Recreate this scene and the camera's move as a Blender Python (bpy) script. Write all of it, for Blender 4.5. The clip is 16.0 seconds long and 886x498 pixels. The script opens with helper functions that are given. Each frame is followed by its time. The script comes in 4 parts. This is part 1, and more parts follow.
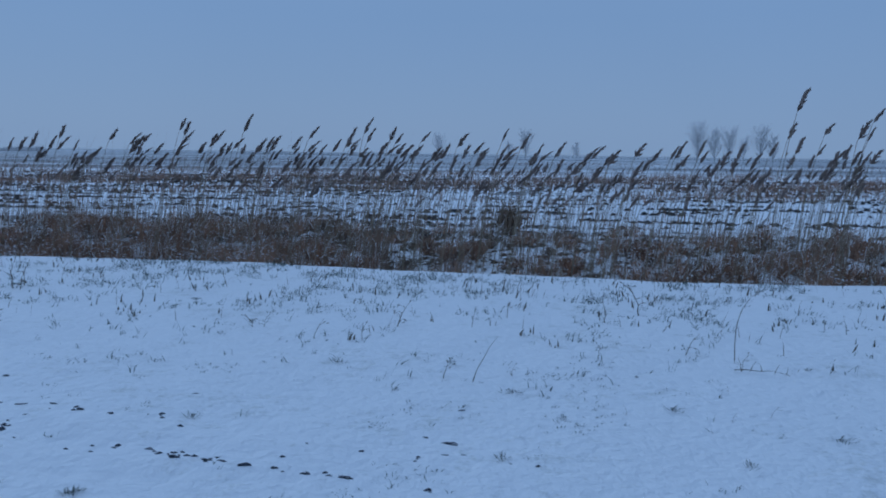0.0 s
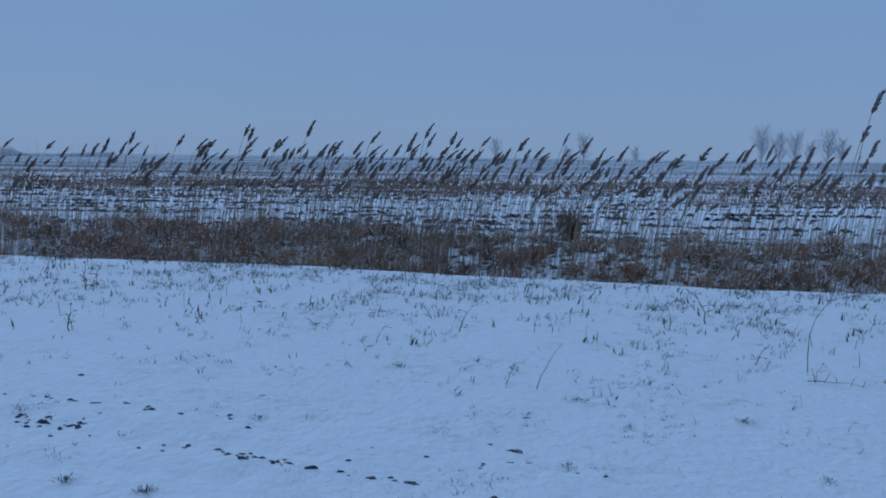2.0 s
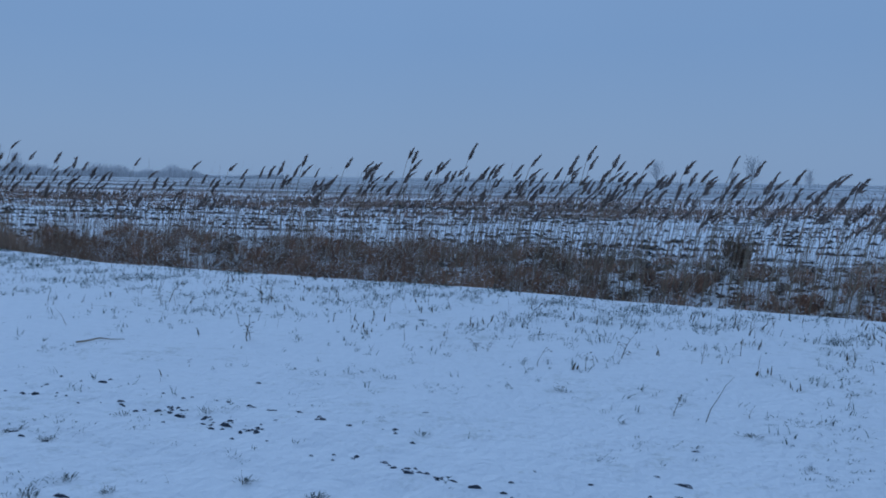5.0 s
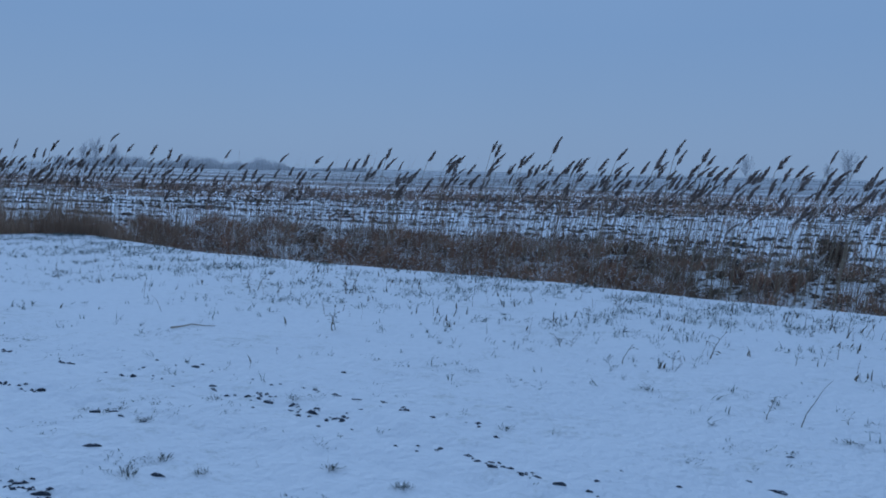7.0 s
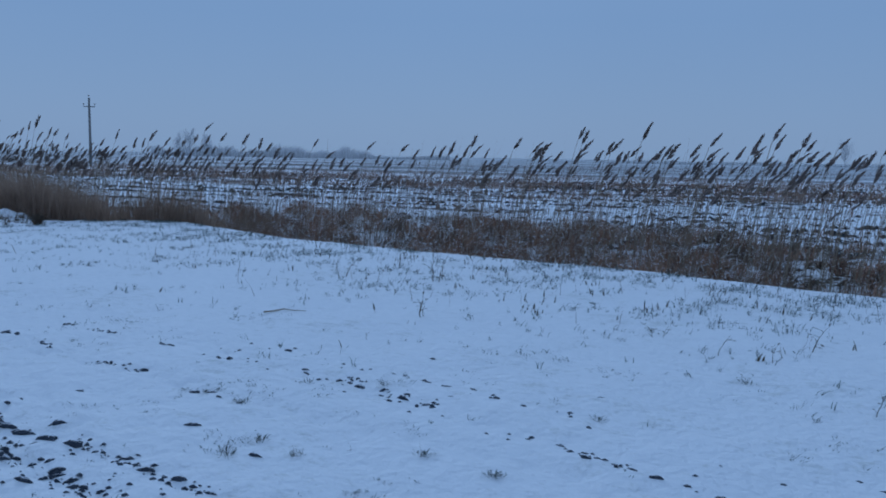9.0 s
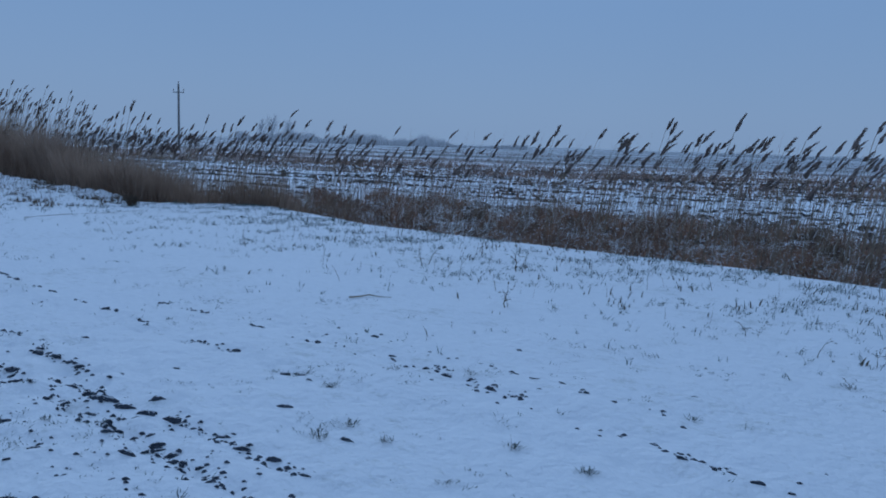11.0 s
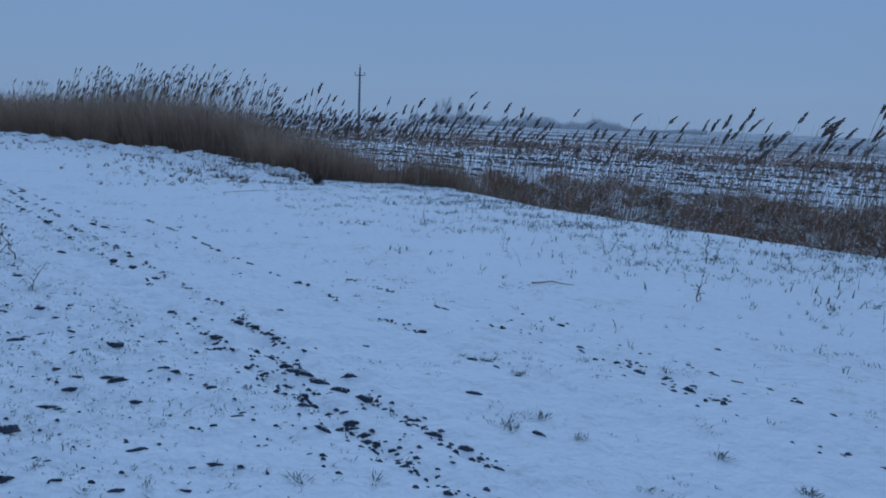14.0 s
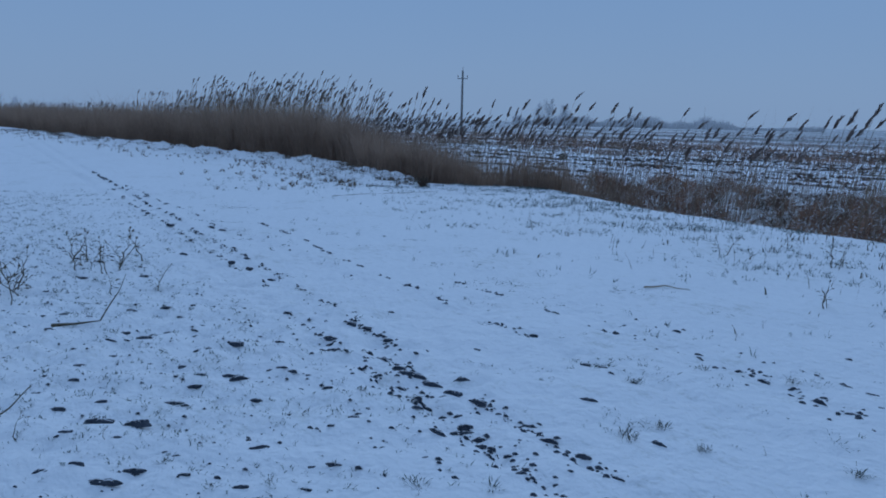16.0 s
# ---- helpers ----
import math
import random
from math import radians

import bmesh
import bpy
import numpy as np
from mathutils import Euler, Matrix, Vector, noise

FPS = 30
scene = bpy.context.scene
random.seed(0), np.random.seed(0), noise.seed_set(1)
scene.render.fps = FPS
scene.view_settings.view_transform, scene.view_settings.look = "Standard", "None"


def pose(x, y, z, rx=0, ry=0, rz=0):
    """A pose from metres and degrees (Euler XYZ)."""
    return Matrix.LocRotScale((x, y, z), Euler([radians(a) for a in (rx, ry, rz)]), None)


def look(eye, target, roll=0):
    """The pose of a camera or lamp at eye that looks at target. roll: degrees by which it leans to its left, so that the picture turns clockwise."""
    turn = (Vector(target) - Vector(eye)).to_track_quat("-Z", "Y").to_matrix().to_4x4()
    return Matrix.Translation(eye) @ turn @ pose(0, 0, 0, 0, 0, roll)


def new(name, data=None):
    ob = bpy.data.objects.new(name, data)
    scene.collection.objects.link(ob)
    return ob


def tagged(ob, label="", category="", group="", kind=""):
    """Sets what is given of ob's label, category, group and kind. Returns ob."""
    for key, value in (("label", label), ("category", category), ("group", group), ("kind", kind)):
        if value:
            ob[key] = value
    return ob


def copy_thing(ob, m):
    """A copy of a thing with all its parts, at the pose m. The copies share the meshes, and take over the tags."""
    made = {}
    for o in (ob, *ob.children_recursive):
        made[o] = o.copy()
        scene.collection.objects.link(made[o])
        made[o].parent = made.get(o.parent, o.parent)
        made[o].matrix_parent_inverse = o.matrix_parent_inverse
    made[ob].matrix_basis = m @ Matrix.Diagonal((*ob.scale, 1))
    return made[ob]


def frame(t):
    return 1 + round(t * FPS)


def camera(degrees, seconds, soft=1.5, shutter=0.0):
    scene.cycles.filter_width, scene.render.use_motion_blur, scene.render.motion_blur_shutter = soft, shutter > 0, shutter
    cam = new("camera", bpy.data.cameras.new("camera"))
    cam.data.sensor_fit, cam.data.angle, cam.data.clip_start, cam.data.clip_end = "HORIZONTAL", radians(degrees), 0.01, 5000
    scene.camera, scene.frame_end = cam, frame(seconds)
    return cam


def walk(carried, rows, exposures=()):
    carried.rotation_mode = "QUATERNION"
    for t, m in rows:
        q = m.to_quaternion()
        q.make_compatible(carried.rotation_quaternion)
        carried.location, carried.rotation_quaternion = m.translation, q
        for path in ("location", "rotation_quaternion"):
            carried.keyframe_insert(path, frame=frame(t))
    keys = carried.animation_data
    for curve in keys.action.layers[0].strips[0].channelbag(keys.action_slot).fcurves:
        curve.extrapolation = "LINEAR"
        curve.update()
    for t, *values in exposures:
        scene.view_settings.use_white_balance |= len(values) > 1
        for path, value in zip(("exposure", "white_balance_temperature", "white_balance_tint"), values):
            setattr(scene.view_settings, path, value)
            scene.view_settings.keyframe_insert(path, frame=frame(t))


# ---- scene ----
cam = camera(57.07, 16.0, soft=1.85)
PATH = [
    (0.0, 0.318, -0.039, 1.618, 83.315, -0.816, 0.086),
    (0.5, 0.297, -0.034, 1.627, 83.315, -1.016, 1.433),
    (1.0, 0.285, -0.029, 1.624, 83.469, -0.849, 2.501),
    (1.5, 0.274, -0.019, 1.617, 83.578, -0.751, 3.462),
    (2.0, 0.265, -0.021, 1.620, 83.590, -0.678, 4.073),
    (2.5, 0.266, -0.011, 1.621, 83.610, -0.587, 5.087),
    (3.0, 0.251, -0.015, 1.614, 83.798, -0.650, 6.557),
    (3.5, 0.248, -0.032, 1.620, 84.003, -0.555, 8.553),
    (4.0, 0.226, -0.028, 1.616, 84.380, -0.632, 10.599),
    (4.5, 0.221, -0.039, 1.614, 84.774, -0.923, 12.867),
    (5.0, 0.196, -0.040, 1.614, 85.047, -0.923, 14.988),
    (7.5, 0.136, -0.033, 1.604, 84.252, -1.320, 22.167),
    (8.0, 0.111, -0.020, 1.593, 84.031, -1.243, 23.857),
    (8.5, 0.098, -0.016, 1.595, 83.754, -1.057, 25.177),
    (11.0, -0.036, -0.027, 1.588, 82.652, -1.839, 31.855),
    (11.5, -0.092, -0.008, 1.584, 82.178, -2.162, 33.033),
    (12.0, -0.145, 0.004, 1.574, 81.874, -2.241, 34.389),
    (12.5, -0.204, 0.023, 1.575, 81.664, -2.456, 37.175),
    (13.0, -0.228, 0.031, 1.575, 81.546, -2.134, 39.923),
    (13.5, -0.266, 0.032, 1.572, 81.293, -2.324, 41.884),
    (14.0, -0.288, 0.024, 1.570, 81.038, -2.339, 43.765),
    (14.5, -0.304, 0.023, 1.570, 80.854, -1.956, 45.481),
    (15.0, -0.319, 0.013, 1.567, 80.920, -1.864, 47.128),
    (15.5, -0.334, 0.004, 1.568, 80.971, -1.748, 49.178),
    (16.0, -0.364, 0.002, 1.566, 80.986, -1.341, 50.840),
]
walk(cam, [(t, pose(*p)) for t, *p in PATH], [(0.0, 0.01), (3.0, 0.01), (5.0, 0.06), (8.0, 0.05), (12.5, 0.01), (16.0, 0.0)])

# ---- light: an overcast winter dusk ----
world = bpy.data.worlds.new("overcast_sky")
scene.world = world
world.use_nodes = True
wn, wl = world.node_tree.nodes, world.node_tree.links
wn.clear()
w_out = wn.new("ShaderNodeOutputWorld")
w_bg = wn.new("ShaderNodeBackground")
w_sky = wn.new("ShaderNodeTexSky")
w_sky.sky_type = "NISHITA"
w_sky.sun_disc = False
w_sky.sun_elevation = radians(25)
w_sky.sun_rotation = radians(150)
w_dim = wn.new("ShaderNodeVectorMath")
w_dim.operation = "SCALE"
w_dim.inputs["Scale"].default_value = 0.10
w_coord = wn.new("ShaderNodeTexCoord")
w_sep = wn.new("ShaderNodeSeparateXYZ")
w_ramp = wn.new("ShaderNodeValToRGB")
ramp = w_ramp.color_ramp
ramp.elements[0].position, ramp.elements[0].color = 0.0, (0.202, 0.325, 0.540, 1)
ramp.elements[1].position, ramp.elements[1].color = 1.0, (0.245, 0.415, 0.725, 1)
mid = ramp.elements.new(0.16)
mid.color = (0.176, 0.312, 0.560, 1)
w_noise = wn.new("ShaderNodeTexNoise")
w_noise.inputs["Scale"].default_value = 2.2
w_noise.inputs["Detail"].default_value = 3
w_map = wn.new("ShaderNodeMapRange")
w_map.inputs["To Min"].default_value, w_map.inputs["To Max"].default_value = 0.95, 1.05
w_cloud = wn.new("ShaderNodeVectorMath")
w_cloud.operation = "SCALE"
w_mix = wn.new("ShaderNodeMix")
w_mix.data_type = "RGBA"
w_mix.inputs["Factor"].default_value = 0.96
wl.new(w_sky.outputs["Color"], w_dim.inputs[0])
wl.new(w_coord.outputs["Generated"], w_sep.inputs[0])
wl.new(w_sep.outputs["Z"], w_ramp.inputs[0])
wl.new(w_coord.outputs["Generated"], w_noise.inputs["Vector"])
wl.new(w_noise.outputs["Fac"], w_map.inputs["Value"])
wl.new(w_ramp.outputs["Color"], w_cloud.inputs[0])
wl.new(w_map.outputs["Result"], w_cloud.inputs["Scale"])
wl.new(w_dim.outputs[0], w_mix.inputs[6])
wl.new(w_cloud.outputs[0], w_mix.inputs[7])
wl.new(w_mix.outputs[2], w_bg.inputs["Color"])
wl.new(w_bg.outputs[0], w_out.inputs["Surface"])
w_bg.inputs["Strength"].default_value = 0.94

sun_data = bpy.data.lights.new("sun", "SUN")
sun_data.energy = 0.65
sun_data.angle = radians(12)
sun_data.color = (0.52, 0.72, 1.0)
sun = new("sun", sun_data)
sun.matrix_world = look((-60, 60, 36), (0, 0, 0))


# ---- materials ----
def material(name, dark, light, scale=8.0, rough=0.85, bump=0.2, bump_scale=40.0, stretch=(1, 1, 1), spread=0.0, thin=0.0):
    """Two tones by a coarse noise and a fine one, with a fine relief; spread: how far single pieces differ; thin: how much light passes through dry blades."""
    m = bpy.data.materials.new(name)
    m.use_nodes = True
    n, l = m.node_tree.nodes, m.node_tree.links
    b = n["Principled BSDF"]
    b.inputs["Roughness"].default_value = rough
    b.inputs["Specular IOR Level"].default_value = 0.2
    co, mp = n.new("ShaderNodeNewGeometry"), n.new("ShaderNodeMapping")
    mp.inputs["Scale"].default_value = stretch
    l.new(co.outputs["Position"], mp.inputs["Vector"])
    big, small = n.new("ShaderNodeTexNoise"), n.new("ShaderNodeTexNoise")
    big.inputs["Scale"].default_value, small.inputs["Scale"].default_value = scale, scale * 7
    big.inputs["Detail"].default_value = small.inputs["Detail"].default_value = 3
    add = n.new("ShaderNodeMath")
    add.operation = "MULTIPLY_ADD"
    add.inputs[1].default_value = 0.45
    half = n.new("ShaderNodeMath")
    half.operation = "MULTIPLY"
    half.inputs[1].default_value = 0.55
    l.new(mp.outputs[0], big.inputs["Vector"])
    l.new(mp.outputs[0], small.inputs["Vector"])
    l.new(big.outputs["Fac"], half.inputs[0])
    l.new(small.outputs["Fac"], add.inputs[0])
    l.new(half.outputs[0], add.inputs[2])
    last = add
    if spread:
        isl = n.new("ShaderNodeMath")
        isl.operation = "MULTIPLY_ADD"
        isl.inputs[1].default_value = spread
        off = n.new("ShaderNodeMath")
        off.operation = "SUBTRACT"
        off.inputs[1].default_value = spread / 2
        l.new(co.outputs["Random Per Island"], isl.inputs[0])
        l.new(add.outputs[0], off.inputs[0])
        l.new(off.outputs[0], isl.inputs[2])
        last = isl
    rp = n.new("ShaderNodeValToRGB")
    rp.color_ramp.elements[0].position, rp.color_ramp.elements[0].color = 0.3, (*dark, 1)
    rp.color_ramp.elements[1].position, rp.color_ramp.elements[1].color = 0.7, (*light, 1)
    l.new(last.outputs[0], rp.inputs[0])
    l.new(rp.outputs[0], b.inputs["Base Color"])
    if thin:
        glow, blend = n.new("ShaderNodeBsdfTranslucent"), n.new("ShaderNodeMixShader")
        blend.inputs[0].default_value = thin
        l.new(rp.outputs[0], glow.inputs["Color"])
        l.new(b.outputs[0], blend.inputs[1])
        l.new(glow.outputs[0], blend.inputs[2])
        l.new(blend.outputs[0], n["Material Output"].inputs["Surface"])
    if bump:
        bn, bp = n.new("ShaderNodeTexNoise"), n.new("ShaderNodeBump")
        bn.inputs["Scale"].default_value = bump_scale
        bn.inputs["Detail"].default_value = 4
        bp.inputs["Strength"].default_value = bump
        bp.inputs["Distance"].default_value = 0.02
        l.new(co.outputs["Position"], bn.inputs["Vector"])
        l.new(bn.outputs["Fac"], bp.inputs["Height"])
        l.new(bp.outputs[0], b.inputs["Normal"])
    return m


def patchy(name, low, high, at, width, layers, bump, rough=0.9, facing=0.0):
    """Two covers, low and high (each a dark and a light tone), parted by a sum of stretched noises: (scale, stretch, weight); facing: how much steep sides turned to -y keep the low cover."""
    m = bpy.data.materials.new(name)
    m.use_nodes = True
    n, l = m.node_tree.nodes, m.node_tree.links
    b = n["Principled BSDF"]
    b.inputs["Roughness"].default_value = rough
    b.inputs["Specular IOR Level"].default_value = 0.2
    co = n.new("ShaderNodeNewGeometry")
    total = None
    for scale, stretch, weight in layers:
        mp, tx, mu = n.new("ShaderNodeMapping"), n.new("ShaderNodeTexNoise"), n.new("ShaderNodeMath")
        mp.inputs["Scale"].default_value = stretch
        tx.inputs["Scale"].default_value = scale
        tx.inputs["Detail"].default_value = 4
        tx.inputs["Roughness"].default_value = 0.6
        mu.operation = "MULTIPLY_ADD"
        mu.inputs[1].default_value = weight
        mu.inputs[2].default_value = 0
        l.new(co.outputs["Position"], mp.inputs["Vector"])
        l.new(mp.outputs[0], tx.inputs["Vector"])
        l.new(tx.outputs["Fac"], mu.inputs[0])
        if total:
            l.new(total.outputs[0], mu.inputs[2])
        total = mu
    if facing:
        sep, mu = n.new("ShaderNodeSeparateXYZ"), n.new("ShaderNodeMath")
        mu.operation = "MULTIPLY_ADD"
        mu.inputs[1].default_value = facing
        l.new(co.outputs["Normal"], sep.inputs[0])
        l.new(sep.outputs["Y"], mu.inputs[0])
        l.new(total.outputs[0], mu.inputs[2])
        total = mu
    mask = n.new("ShaderNodeMapRange")
    mask.inputs["From Min"].default_value, mask.inputs["From Max"].default_value = at - width, at + width
    l.new(total.outputs[0], mask.inputs["Value"])
    tone = n.new("ShaderNodeTexNoise")
    tone.inputs["Scale"].default_value = 9
    tone.inputs["Detail"].default_value = 3
    l.new(co.outputs["Position"], tone.inputs["Vector"])
    mixes = []
    for pair in (low, high):
        x = n.new("ShaderNodeMix")
        x.data_type = "RGBA"
        x.inputs[6].default_value, x.inputs[7].default_value = (*pair[0], 1), (*pair[1], 1)
        l.new(tone.outputs["Fac"], x.inputs["Factor"])
        mixes.append(x)
    x = n.new("ShaderNodeMix")
    x.data_type = "RGBA"
    l.new(mask.outputs["Result"], x.inputs["Factor"])
    l.new(mixes[0].outputs[2], x.inputs[6])
    l.new(mixes[1].outputs[2], x.inputs[7])
    l.new(x.outputs[2], b.inputs["Base Color"])
    bn, bp = n.new("ShaderNodeTexNoise"), n.new("ShaderNodeBump")
    bn.inputs["Scale"].default_value = 14
    bn.inputs["Detail"].default_value = 6
    bp.inputs["Strength"].default_value = bump
    bp.inputs["Distance"].default_value = 0.045
    l.new(co.outputs["Position"], bn.inputs["Vector"])
    l.new(bn.outputs["Fac"], bp.inputs["Height"])
    l.new(bp.outputs[0], b.inputs["Normal"])
    return m


SNOW_TONES = ((0.77, 0.79, 0.82), (0.88, 0.89, 0.91))
SOIL_TONES = ((0.021, 0.022, 0.024), (0.055, 0.055, 0.057))
snow_mat = patchy("snow_on_grass", ((0.54, 0.56, 0.55), (0.70, 0.71, 0.71)), SNOW_TONES, 0.410, 0.055,
                  [(0.9, (1, 1, 1), 0.35), (9.0, (0.7, 1, 1), 0.35), (34.0, (1, 1, 1), 0.3)], 0.8)
litter_mat = patchy("ditch_litter", SNOW_TONES, ((0.05, 0.042, 0.03), (0.16, 0.125, 0.085)), 0.56, 0.03,
                    [(1.2, (1, 1, 1), 0.5), (6.0, (1, 1, 1), 0.5)], 0.6)
field_mat = patchy("ploughed_field", SOIL_TONES, SNOW_TONES, 0.385, 0.016,
                   [(0.8, (0.07, 1, 1), 0.40), (4.0, (0.4, 1, 1), 0.24), (13.0, (0.6, 1, 1), 0.22), (0.035, (0.3, 1, 1), 0.14)], 0.7, facing=0.55)
far_mat = patchy("snowy_far_field", SOIL_TONES, SNOW_TONES, 0.495, 0.09,
                 [(0.10, (0.10, 1, 1), 0.45), (0.02, (0.2, 1, 1), 0.35), (1.5, (0.5, 1, 1), 0.2)], 0.3)
cap_mat = material("snow", *SNOW_TONES, scale=6, bump=0.25, bump_scale=30)
soil_mat = material("frozen_soil", *SOIL_TONES, scale=12, bump=0.6, bump_scale=60)
bleached_mat = material("bleached_reed_leaf", (0.55, 0.51, 0.47), (0.82, 0.79, 0.76), scale=3, bump=0.0, spread=0.4, thin=0.4)
clod_mat = material("frosted_clod", (0.024, 0.030, 0.041), (0.085, 0.100, 0.128), scale=14, bump=0.7, bump_scale=55)
stalk_mat = material("bare_reed_stalk", (0.125, 0.076, 0.059), (0.38, 0.25, 0.185), scale=5, bump=0.0)
stem_mat = material("reed_stem", (0.17, 0.13, 0.092), (0.42, 0.34, 0.25), scale=5, bump=0.1)
plume_mat = material("reed_plume", (0.150, 0.121, 0.112), (0.43, 0.335, 0.295), scale=9, bump=0.0, thin=0.35)
leaf_mat = material("dry_reed_leaf", (0.16, 0.115, 0.07), (0.38, 0.29, 0.19), scale=5, bump=0.0, thin=0.3)
sedge_mat = material("dry_sedge", (0.125, 0.068, 0.050), (0.63, 0.365, 0.245), scale=1.6, bump=0.0, spread=0.45, thin=0.35)
thicket_mat = material("dry_reed_thicket", (0.235, 0.160, 0.120), (0.47, 0.33, 0.245), scale=0.75, bump=0.0, spread=0.10, thin=0.5)
grass_mat = material("winter_grass", (0.050, 0.074, 0.074), (0.195, 0.240, 0.230), scale=4, bump=0.0, spread=0.4, thin=0.35)
stubble_mat = material("frosted_stubble", (0.105, 0.062, 0.050), (0.46, 0.285, 0.215), scale=0.5, bump=0.0, spread=0.5, thin=0.3)
rank_mat = material("rank_dead_weeds", (0.075, 0.055, 0.042), (0.21, 0.15, 0.108), scale=3, bump=0.0, thin=0.2)
weed_mat = material("dry_weed", (0.050, 0.042, 0.030), (0.15, 0.12, 0.08), scale=8, bump=0.0)
# far bark and twigs: the haze of distance is put into their pale colour
bark_mat = material("haze_pale_bark", (0.34, 0.34, 0.345), (0.50, 0.50, 0.505), scale=2, bump=0.2)
hazed_twig_mat = material("haze_pale_twigs", (0.52, 0.52, 0.53), (0.74, 0.74, 0.75), scale=0.4, bump=0.0, spread=0.3)
concrete_mat = material("weathered_concrete", (0.13, 0.13, 0.13), (0.24, 0.235, 0.23), scale=3, bump=0.3)
steel_mat = material("galvanised_steel", (0.16, 0.165, 0.17), (0.26, 0.265, 0.27), scale=6, rough=0.5, bump=0.1)
glass_mat = material("insulator_porcelain", (0.10, 0.07, 0.05), (0.15, 0.10, 0.08), scale=6, rough=0.3, bump=0.0)

# ---- plan: the bank's edge, the ditch behind it and the field beyond ----
REED_TIPS_A = [(-34.62, 19.38, 2.83), (-32.98, 19.26, 3.25), (-32.64, 19.55, 2.63), (-28.01, 19.83, 2.67), (-27.92, 17.46, 2.51), (-25.54, 18.98, 2.39), (-25.17, 19.79, 2.42), (-23.77, 19.34, 2.19), (-23.59, 17.76, 2.51), (-21.10, 16.82, 2.24), (-20.95, 16.12, 2.61), (-19.02, 16.68, 1.97), (-17.31, 15.67, 2.18), (-16.48, 15.49, 1.97), (-16.09, 17.29, 2.10), (-15.97, 15.27, 1.94), (-15.95, 17.39, 1.84), (-15.91, 16.65, 1.98), (-15.60, 15.34, 2.16), (-15.47, 15.64, 1.98), (-15.00, 17.23, 2.15), (-14.76, 16.45, 2.38), (-14.63, 16.18, 2.08), (-14.34, 17.67, 1.79), (-14.31, 18.27, 1.92), (-14.23, 17.20, 2.14), (-13.96, 20.00, 2.08), (-13.54, 16.91, 2.03), (-13.36, 17.42, 1.79), (-12.75, 17.08, 1.66), (-12.09, 18.09, 1.71), (-10.74, 16.47, 1.55)]
REED_TIPS_B = [(-10.67, 17.34, 1.57), (-10.02, 15.01, 1.55), (-9.95, 16.80, 1.63), (-9.93, 17.36, 1.52), (-8.97, 14.98, 1.90), (-8.89, 16.27, 1.88), (-8.83, 16.67, 1.77), (-7.86, 16.68, 1.54), (-7.60, 15.58, 1.84), (-7.54, 17.04, 2.12), (-7.41, 14.70, 1.80), (-7.03, 15.55, 1.87), (-6.99, 14.76, 1.92), (-6.92, 15.12, 1.67), (-6.48, 17.10, 2.06), (-5.89, 16.69, 1.76), (-5.63, 16.15, 1.96), (-5.50, 16.27, 1.94), (-5.38, 16.65, 1.77), (-4.79, 16.54, 2.21), (-4.73, 16.06, 2.25), (-4.55, 15.33, 1.81), (-4.26, 15.78, 1.79), (-4.23, 16.43, 1.97), (-3.98, 14.14, 1.96), (-3.75, 15.26, 1.77), (-3.49, 14.31, 1.98), (-3.47, 14.65, 1.77), (-3.45, 15.50, 1.87), (-2.96, 14.07, 2.26), (-2.91, 16.34, 1.68), (-2.69, 13.96, 1.85)]
REED_TIPS_C = [(-2.68, 14.49, 1.89), (-2.57, 14.63, 1.93), (-2.43, 15.86, 1.93), (-2.05, 15.86, 1.85), (-1.87, 15.35, 1.77), (-1.83, 14.15, 2.07), (-1.44, 14.01, 1.85), (-1.29, 15.88, 1.89), (-1.17, 13.92, 2.06), (-0.85, 14.05, 2.05), (-0.84, 13.51, 2.20), (-0.49, 13.97, 2.07), (-0.48, 15.96, 2.01), (-0.40, 15.65, 1.82), (-0.18, 14.08, 1.78), (-0.05, 14.69, 1.78), (0.06, 15.76, 2.04), (0.30, 14.95, 1.77), (0.42, 13.69, 1.80), (0.79, 14.90, 1.80), (0.80, 15.55, 2.04), (1.08, 15.58, 1.86), (1.16, 15.38, 1.74), (1.52, 15.41, 2.10), (1.56, 13.44, 1.77), (1.79, 13.92, 2.00), (1.80, 13.14, 1.66), (1.93, 13.34, 1.80), (2.35, 13.63, 1.86), (2.42, 14.39, 1.57), (2.50, 12.80, 1.54), (2.90, 13.55, 1.77)]
REED_TIPS_D = [(3.17, 14.35, 1.81), (3.21, 13.38, 1.74), (3.35, 14.68, 1.68), (3.59, 13.37, 1.56), (3.73, 13.79, 1.86), (3.99, 13.79, 1.77), (4.08, 12.68, 1.89), (4.34, 12.59, 1.88), (4.44, 14.36, 1.82), (4.73, 12.57, 1.74), (4.78, 15.06, 1.60), (5.00, 14.47, 1.75), (5.14, 14.71, 1.51), (5.17, 13.47, 1.66), (5.20, 12.54, 1.71), (5.47, 12.63, 1.88), (5.67, 14.55, 1.89), (5.74, 14.01, 1.43), (6.04, 13.01, 1.98), (6.05, 12.97, 2.74), (6.73, 14.97, 2.29), (6.87, 13.38, 1.73), (7.17, 12.77, 1.80), (7.18, 14.45, 2.26), (7.27, 14.90, 1.89), (7.30, 13.41, 2.30), (7.73, 13.84, 2.50), (7.74, 14.93, 1.90), (7.92, 14.49, 2.19)]
